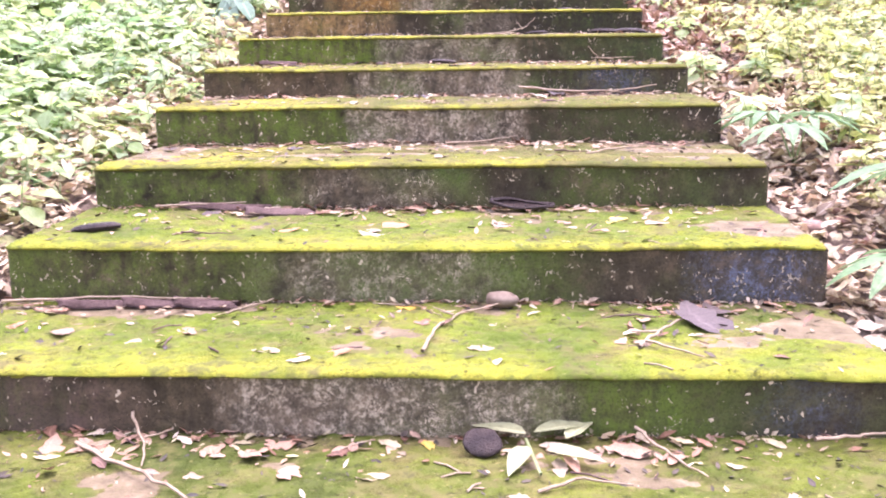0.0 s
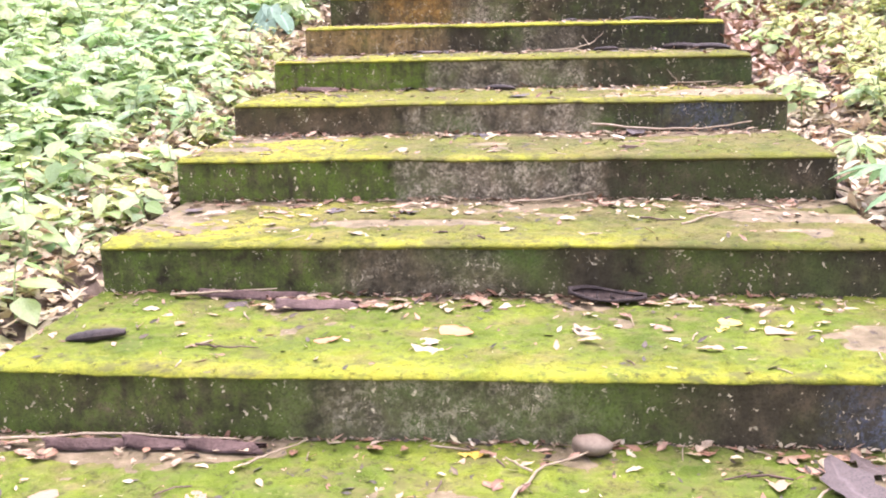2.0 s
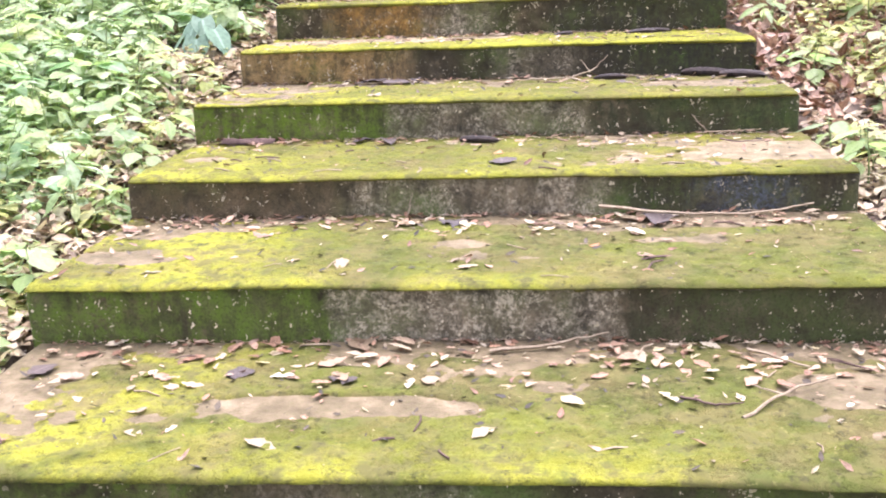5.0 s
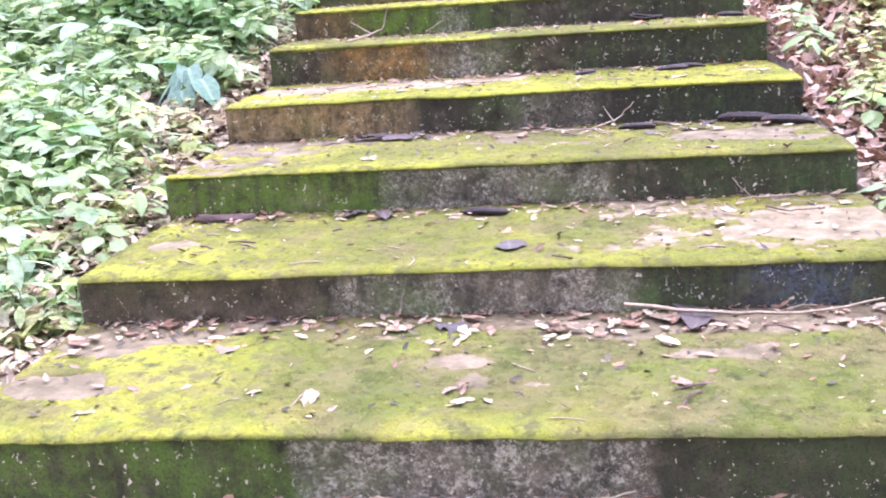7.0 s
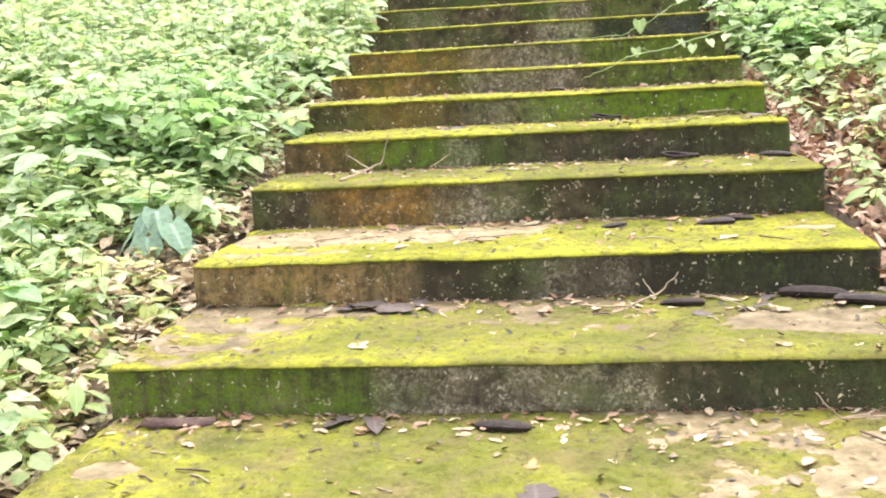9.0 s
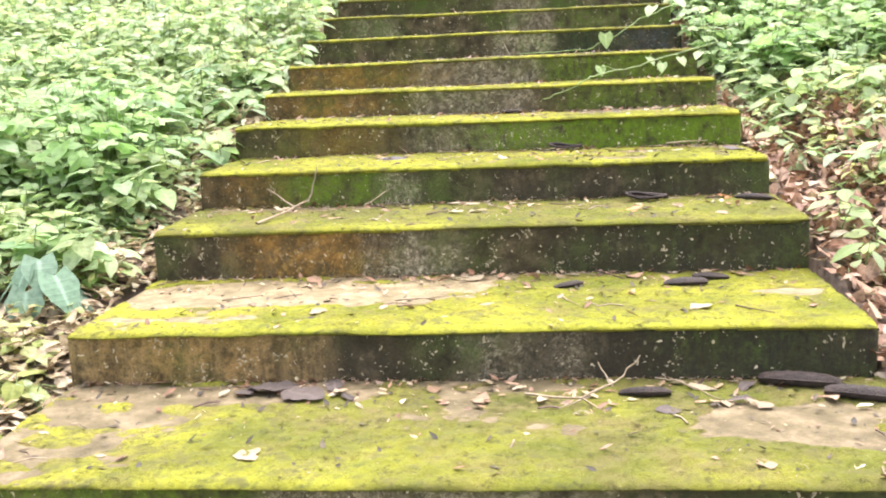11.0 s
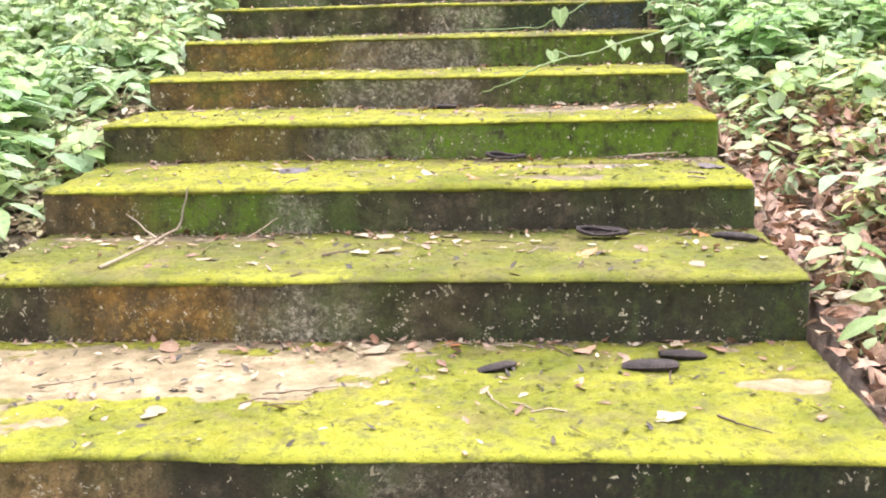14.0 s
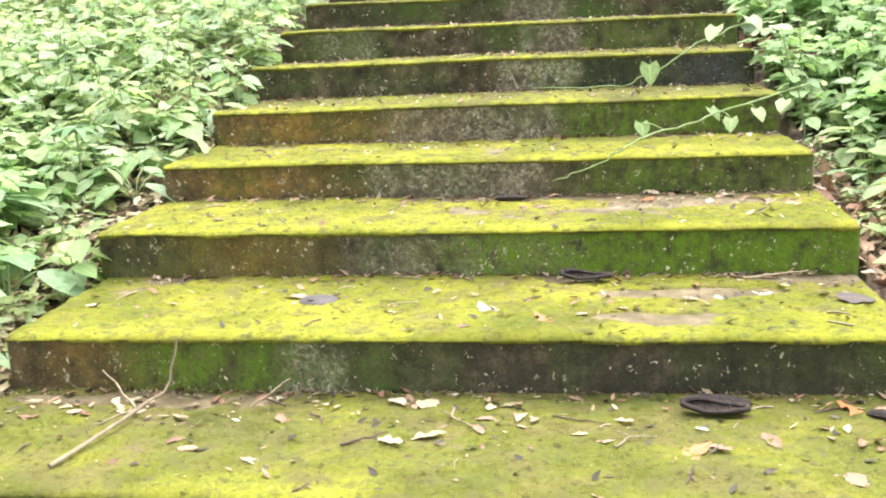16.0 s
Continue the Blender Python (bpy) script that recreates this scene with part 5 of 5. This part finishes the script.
def undergrowth(name, x0, x1, y0, y1, n, density, label, high=(0.10, 0.34), leaf=(0.06, 0.13), leaves=(8, 15), material=None, forms=COMMON):
    r = np.random.default_rng(len(name) + int(abs(x0) * 10) + n)
    x, y = r.uniform(x0, x1, n), r.uniform(y0, y1, n)
    ok = r.random(n) < density(x, y)
    x, y = x[ok], y[ok]
    z = ground_z(x, y)
    clump = fbm(x * 0.9, y * 0.9, 0, 70, 2)
    per, stems = {n: [] for n in range(len(BLADES))}, []
    for px, py, pz, c in zip(x, y, z, clump):
        height = r.uniform(*high) * (0.55 + 0.9 * c)
        form = int(r.choice(len(BLADES), p=forms))
        places, yaw, pitch, roll, sizes, stem = herb_layout(int(r.integers(*leaves)), height, r.uniform(*leaf), r)
        per[form].append((places + (px, py, pz), yaw, pitch, roll, sizes))
        stems.append(tube(stem + (px, py, pz - 0.01), (0.004, 0.0035, 0.003, 0.002), 4))
    sets = []
    for form, rows in per.items():
        if rows:
            p, a, b, c, s = [np.concatenate(col) for col in zip(*rows)]
            sets.append((0, scatter(BLADES[form], p, frames_of(a, b, c), s)))
    sets += [(1, t) for t in stems]
    v, f, u, s = joined(sets)
    return thing(name, mesh_of(name, v, f, u, s), [material or HERB, STEM], label, "undergrowth", kind="stuff")


def left_density(x, y):
    d = -1.42 - x
    patch = smooth(0.40, 0.60, fbm(x * 0.8, y * 0.8, 0, 71, 3))
    near = smooth(0.0, 1.0, d) * (0.4 + 0.6 * patch)
    dense = smooth(2.4, 4.4, y + 0.9 * d)
    edge = smooth(0.02, 0.35 + 0.5 * (1 - smooth(3.5, 5.5, y)), d)
    start = smooth(0.3, 1.6, y + 2.0 * (fbm(x * 1.1, y * 1.1, 0, 94, 3) - 0.5))
    return np.clip(start * edge * (0.34 + 0.66 * dense) * (0.30 + 0.7 * near) * cleared(x, y), 0, 1)


def cleared(x, y):
    """Room round the arum and the fan-leaved seedlings."""
    free = np.ones_like(x)
    for cx, cy, r in ((1.45, 9.45, 0.28), (-1.72, 5.18, 0.42), (1.64, 1.9, 0.34), (1.86, 1.2, 0.32), (1.62, 0.55, 0.28)):
        free = free * smooth(r * 0.8, r, np.hypot(x - cx, y - cy))
    return free


def right_density(x, y):
    d = x - 1.34
    patch = smooth(0.45, 0.65, fbm(x * 0.9, y * 0.9, 0, 73, 3))
    top = smooth(7.4, 8.6, y + 0.25 * d)
    bank = smooth(0.45, 0.9, d) * smooth(8.3, 7.5, y)
    return np.clip((1 - 0.8 * bank) * smooth(0.02, 0.25, d) * (0.04 + 0.17 * smooth(0.4, 0.9, d) * (1 - smooth(4.2, 5.2, y) * (1 - smooth(0.7, 1.3, d))) + 0.45 * patch * smooth(0.6, 1.5, d) + 0.9 * top) * cleared(x, y) * fade(x, y, 4.6, 0.6, 20.0), 0, 1)


undergrowth("undergrowth", -4.8, -1.42, 0.4, 9.5, 2900, left_density, "dense pale green broad-leaved herbs", (0.08, 0.28), (0.065, 0.145))
undergrowth("undergrowth", -8.0, -1.45, 8.0, 14.5, 2000, lambda x, y: np.full(x.shape, 0.9), "dense pale green broad-leaved herbs", (0.15, 0.42), (0.07, 0.13))
undergrowth("undergrowth", -8.0, -4.2, 0.0, 9.0, 900, lambda x, y: smooth(0.0, 2.4, y + 2.5 * (fbm(x, y, 0, 93, 3) - 0.5)), "dense pale green broad-leaved herbs", (0.15, 0.45), (0.08, 0.15))
undergrowth("undergrowth", 1.36, 4.8, 0.8, 10.0, 1700, right_density, "fresh green herbs and seedlings among dry leaves", (0.06, 0.26), (0.06, 0.13))
undergrowth("undergrowth", 1.32, 8.0, 9.0, 14.5, 1300, lambda x, y: 0.9 * cleared(x, y), "dense fresh green herbs", (0.12, 0.40), (0.07, 0.13))

undergrowth("ground_cover", -5.5, -1.40, 0.6, 12.0, 3600, left_density, "low pale green seedlings covering the soil", (0.02, 0.10), (0.05, 0.09))
undergrowth("ground_cover", 1.36, 5.5, 0.6, 12.0, 2600, right_density, "low yellow-green seedlings covering the soil", (0.02, 0.09), (0.05, 0.09))



def carpet_density(x, y):
    """A low carpet of seedlings, thin beside the steps and in a few worn patches."""
    d = np.abs(x) - 1.40
    patch = smooth(0.36, 0.54, fbm(x * 1.1, y * 1.1, 0, 76, 3))
    return np.clip((0.10 + 0.25 * patch + 0.65 * smooth(0.15, 0.75, d) * (0.35 + 0.65 * patch)) * smooth(0.0, 0.12, d) * cleared(x, y) * fade(x, y, 4.3, 0.9, 9.0), 0, 1)


undergrowth("ground_cover", -4.6, -1.42, 0.2, 7.0, 3600, carpet_density, "low pale green seedlings covering the soil", (0.03, 0.12), (0.055, 0.12), (5, 9))
undergrowth("ground_cover", 1.75, 4.6, 2.2, 8.4, 1300, carpet_density, "low yellow-green seedlings covering the soil", (0.03, 0.12), (0.04, 0.085), (7, 12), HERB_SUN, SMALL)


def sunny_bank(x, y):
    """Low yellow-green growth in loose patches on the bank beyond the gully."""
    patch = smooth(0.38, 0.56, fbm(x * 1.3, y * 1.3, 0, 96, 3))
    return smooth(1.55, 2.1, x + 0.7 * (fbm(x * 2, y * 2, 0, 97, 2) - 0.5)) * (0.45 + 0.55 * patch) * smooth(8.8, 7.8, y - 0.3 * (x - 2)) * fade(x, y, 4.9, 1.2, 9.5)


def left_strip(x, y):
    """Pale seedlings scattered over the litter between the steps and the herbs."""
    d = -1.40 - x
    return smooth(0.02, 0.2, d) * smooth(1.7, 0.8, d) * (0.25 + 0.75 * smooth(0.38, 0.58, fbm(x * 1.6, y * 1.6, 0, 98, 3))) * smooth(0.0, 1.2, y) * smooth(6.2, 4.8, y)


undergrowth("ground_cover", 1.5, 5.2, 1.0, 9.0, 4200, sunny_bank, "low yellow-green seedlings on the sunny bank", (0.03, 0.16), (0.045, 0.105), (6, 11), HERB_SUN, SMALL)
undergrowth("ground_cover", -3.2, -1.42, 0.0, 6.2, 1500, left_strip, "pale yellow-green seedlings among dry leaves", (0.02, 0.10), (0.05, 0.11), (4, 8), HERB_SUN, SMALL)
undergrowth("undergrowth", -2.9, -1.75, 6.0, 8.2, 110, lambda x, y: smooth(0.75, 0.45, np.hypot(x + 2.25, (y - 7.0) * 0.7)), "clump of lush deep green lobed-leaved plants", (0.25, 0.42), (0.10, 0.18), (6, 10), HERB_DEEP, LOBED)
undergrowth("undergrowth", 1.4, 3.2, 8.2, 10.5, 170, lambda x, y: 0.8 * cleared(x, y), "fresh green lobed-leaved plants beside the steps", (0.20, 0.42), (0.08, 0.16), (6, 10), HERB_DEEP, LOBED)
undergrowth("undergrowth", -4.2, -1.9, 3.2, 9.5, 260, left_density, "large pale lobed-leaved herbs", (0.18, 0.34), (0.13, 0.21), (4, 7), HERB, LOBED)
litter("leaf_litter", 1.8, 5.0, 0.5, 8.5, 9000, DRY, "cream dry leaves strewn over the bank", 0.04, 0.10, keep=lambda x, y: fade(x, y, 4.8))

HERB_MESHES = []
for form, (v, f, uv) in enumerate(BLADES):
    me = mesh_of("herb_leaf", v, f, uv)
    me.materials.append(HERB_ONE)
    HERB_MESHES.append(me)


def herb(seed, height, size, form, n_leaves):
    r = np.random.default_rng(seed)
    places, yaw, pitch, roll, sizes, stem = herb_layout(n_leaves, height, size, r)
    top = empty("forest_herb", "small leafy green herb growing beside the steps", "plant", "herbs beside the steps")
    thing("stem", mesh_of("herb_stem", *tube(stem - (0, 0, 0.01), (0.0045, 0.004, 0.003, 0.002), 5)), [STEM], parent=top)
    turns = frames_of(yaw, pitch, roll)
    for p, t, s in zip(places, turns, sizes):
        leaf = new("leaf", HERB_MESHES[form])
        leaf.parent = top
        leaf.matrix_basis = Matrix.Translation(p) @ Matrix(t.tolist()).to_4x4() @ Matrix.Diagonal((s, s, s, 1))
    return top


HERBS = [herb(1, 0.16, 0.10, 0, 8), herb(2, 0.22, 0.12, 0, 9), herb(3, 0.12, 0.09, 1, 6), herb(4, 0.26, 0.13, 0, 10), herb(5, 0.18, 0.12, 2, 9)]
spots = [(1.50, 4.86), (1.58, 4.72), (-1.99, 3.5), (-2.2, 3.2), (-2.5, 3.6), (1.45, 3.85), (-1.55, 1.2), (-1.62, 0.9), (-1.7, 1.6), (1.50, 5.55), (1.60, 5.72), (1.52, 5.98), (1.66, 6.3), (1.52, 3.55), (1.6, 2.75)]
for n in range(70):
    y = rng.uniform(2.0, 9.5)
    spots.append((-1.44 - rng.random() ** 1.5 * 1.3, y))
for n in range(36):
    spots.append((1.42 + rng.random() ** 1.2 * 1.3, rng.uniform(7.2, 9.8)))
for n in range(14):
    spots.append((1.5 + rng.random() * 1.4, rng.uniform(4.5, 7.4)))
spots = spots[:15] + [q for q in spots[15:] if cleared(np.array(q[0]), np.array(q[1])) > 0.5]
for n, (x, y) in enumerate(spots):
    z, s, turn = float(ground_z(x, y)), rng.uniform(0.8, 1.2), rng.uniform(0, 360)
    m = pose(x, y, z, 0, 0, turn)
    if n < len(HERBS):
        HERBS[n].matrix_basis = m
    else:
        copy_thing(HERBS[n % len(HERBS)], m)


def fan_plant(x, y, lift, reach, seed, leaves):
    """A seedling palm: short stalks that each carry a spread fan of pointed leaflets."""
    z = float(ground_z(x, y))
    r = np.random.default_rng(seed)
    top = empty("fan_leaf_seedling", "fan-leaved green seedling with pointed drooping leaflets", "plant", "fan-leaved seedlings", at=pose(x, y, z))
    for dx, dy, h, tip in leaves:
        head = np.array((dx, dy, h + lift))
        thing("stalk", mesh_of("fan_stalk", *tube(wander([(0, 0, 0), head * (0.6, 0.6, 0.75), head], 6, 0.008, seed), 0.005, 5)), [STEM], parent=top)
        fan = empty("frond", "", "", at=pose(*head, 0, 0, tip))
        fan.parent = top
        for n, a in enumerate(np.linspace(-125, 125, 8)):
            size = reach * (0.75 + 0.25 * math.cos(radians(a))) * r.uniform(0.85, 1.1)
            v, f, uv = blade(size, size * 0.27, 7, "lance", 0.35, -0.32, 0.03, seed + n)
            thing("leaflet", mesh_of("leaflet", v, f, uv), [FAN], at=pose(0, 0, 0.002 * n, r.uniform(-8, 10), 0, a + r.uniform(-6, 6)), parent=fan)
    return top


fan_plant(1.64, 2.02, 0.02, 0.26, 3, [(-0.07, -0.10, 0.17, 150), (-0.10, 0.12, 0.20, 60), (0.06, 0.02, 0.20, -60)])
fan_plant(1.92, 1.28, 0.02, 0.32, 5, [(-0.05, -0.06, 0.16, 120)])
fan_plant(1.64, 0.62, 0.03, 0.28, 8, [(-0.04, -0.05, 0.16, 110)])

# A grey-green arum at the edge of the steps
arum = empty("arum_plant", "grey-green arum with large heart-shaped leaves", "plant", at=pose(-1.76, 5.42, float(ground_z(-1.76, 5.42)) - 0.07))
for yaw, out, h, size, tilt in ((180, 0.13, 0.15, 0.17, -62), (150, 0.06, 0.23, 0.14, -55), (235, 0.11, 0.20, 0.17, -50), (205, 0.03, 0.26, 0.15, -45), (115, 0.12, 0.16, 0.15, -52), (265, 0.12, 0.13, 0.14, -48)):
    a = radians(yaw)
    tip = np.array((-math.sin(a) * out, math.cos(a) * out, h))
    thing("stalk", mesh_of("arum_stalk", *tube(wander([(0, 0, 0), tip * (0.4, 0.4, 0.7), tip], 6, 0.004, 3), 0.005, 5)), [STEM], parent=arum)
    v, f, uv = blade(size * 1.15, size * 0.95, 9, "heart", 0.05, -0.10, 0.02, int(yaw))
    thing("leaf", mesh_of("arum_leaf", v, f, uv), [ARUM], at=pose(*tip, tilt, 0, yaw), parent=arum)



def broad_plant(x, y, height, size, seed):
    """A plant with a few large pale leaves on arching stalks."""
    r = np.random.default_rng(seed)
    top = empty("broad_leaf_plant", "pale grey-green plant with large drooping oval leaves", "plant", "broad-leaved plants beside the steps", at=pose(x, y, float(ground_z(x, y)) - 0.01))
    n = int(r.integers(4, 7))
    for i in range(n):
        yaw = i * 360 / n + r.uniform(-25, 25)
        a, out, h = radians(yaw), r.uniform(0.05, 0.13), height * r.uniform(0.65, 1.1)
        tip = np.array((-math.sin(a) * out, math.cos(a) * out, h))
        thing("stalk", mesh_of("broad_stalk", *tube(wander([(0, 0, 0), tip * (0.3, 0.3, 0.7), tip], 6, 0.005, seed + i), 0.004, 5)), [STEM], parent=top)
        length = size * r.uniform(0.75, 1.15)
        v, f, uv = blade(length, length * r.uniform(0.55, 0.72), 8, "heart" if seed % 3 == 0 else "ovate", 0.10, -0.22, 0.03, seed + i)
        thing("leaf", mesh_of("broad_leaf", v, f, uv), [BROAD], at=pose(*tip, r.uniform(-24, 8), r.uniform(-12, 12), yaw), parent=top)
    return top


for n, (x, y, height, size) in enumerate([
        (-1.62, 6.35, 0.16, 0.20), (-1.68, 6.85, 0.20, 0.22), (-2.05, 6.6, 0.26, 0.26), (-1.95, 7.2, 0.28, 0.27), (-1.58, 7.75, 0.16, 0.18), (-1.60, 8.35, 0.18, 0.18),
        (-2.4, 7.4, 0.32, 0.26), (-2.5, 5.9, 0.26, 0.24), (-1.62, 8.0, 0.14, 0.17), (-2.1, 4.6, 0.20, 0.20), (-2.5, 4.3, 0.24, 0.22), (-2.75, 3.7, 0.22, 0.22),
        (-2.0, 3.75, 0.14, 0.18), (-1.85, 3.35, 0.10, 0.17), (-2.9, 4.9, 0.28, 0.22), (-2.3, 2.9, 0.10, 0.17), (-1.62, 1.75, 0.08, 0.15), (-3.0, 3.0, 0.20, 0.2),
        (-2.1, 5.55, 0.22, 0.21), (-3.3, 5.6, 0.3, 0.24), (1.62, 8.2, 0.16, 0.16), (1.55, 7.85, 0.12, 0.15), (1.9, 8.5, 0.24, 0.18), (1.75, 6.7, 0.10, 0.13), (2.2, 7.6, 0.22, 0.17)]):
    broad_plant(x, y, height, size, 40 + n)

# A tall seedling with narrow leaflets spread like a star
fan_plant(-1.82, 7.75, 0.10, 0.15, 14, [(0.02, -0.04, 0.22, 170)])

# A dark broken sapling stem in the herbs
stump = empty("sapling_stump", "short dark broken sapling stem in the herbs", "stump", at=pose(-2.55, 3.42, float(ground_z(-2.55, 3.42)) - 0.01))
thing("trunk", mesh_of("stump_trunk", *tube(wander([(0.04, 0, 0), (0.02, 0, 0.08), (-0.03, 0.02, 0.19)], 8, 0.012, 5), np.linspace(0.028, 0.018, 8), 9)), [POD], parent=stump)


def vine(points, leaf_spots, seed):
    """A trailing vine over the steps with stalked heart-shaped leaves."""
    p = wander(points, 26, 0.022, seed)
    o = p[0].copy()
    top = empty("trailing_vine", "thin green vine with heart leaves trailing over steps", "vine", "vines over the steps", at=pose(*o))
    thing("stem", mesh_of("vine_stem", *tube(p - o, np.linspace(0.0055, 0.003, 26), 6)), [VINE], parent=top)
    for n, (x, y, z, size, yaw, tilt) in enumerate(leaf_spots):
        foot = p[np.argmin(((p - (x, y, z)) ** 2).sum(1))] - o
        head = np.array((x, y, z)) - o
        thing("stalk", mesh_of("vine_stalk", *tube([foot, (foot + head) / 2 + (0, 0, 0.01), head], 0.0025, 5)), [VINE], parent=top)
        v, f, uv = blade(size * 1.1, size * 0.95, 8, "heart", 0.2, -0.08, 0.02, n)
        thing("leaf", mesh_of("vine_leaf", v, f, uv), [VINE], at=pose(*head, tilt, 0, yaw), parent=top)
    return top


vine([(1.42, 8.42, 2.20), (1.10, 8.22, 2.13), (0.86, 8.10, 2.07), (0.66, 7.92, 2.04), (0.55, 7.66, 2.02), (0.42, 7.62, 1.95), (0.28, 7.62, 1.91)],
     [(0.64, 8.05, 2.08, 0.072, 190, -50), (1.03, 8.13, 2.08, 0.07, 170, -45), (1.15, 8.20, 2.11, 0.07, 200, -40), (1.28, 8.26, 2.14, 0.075, 150, -30), (0.95, 8.2, 2.12, 0.07, 220, -40)], 4)
vine([(1.40, 9.05, 2.50), (1.18, 8.98, 2.46), (0.95, 8.90, 2.38), (0.78, 8.82, 2.27), (0.60, 8.80, 2.19), (0.35, 8.86, 2.18), (0.12, 8.98, 2.18)],
     [(0.72, 8.80, 2.29, 0.105, 185, -60), (1.05, 8.86, 2.46, 0.10, 150, -35), (1.22, 8.92, 2.50, 0.10, 210, -30)], 6)
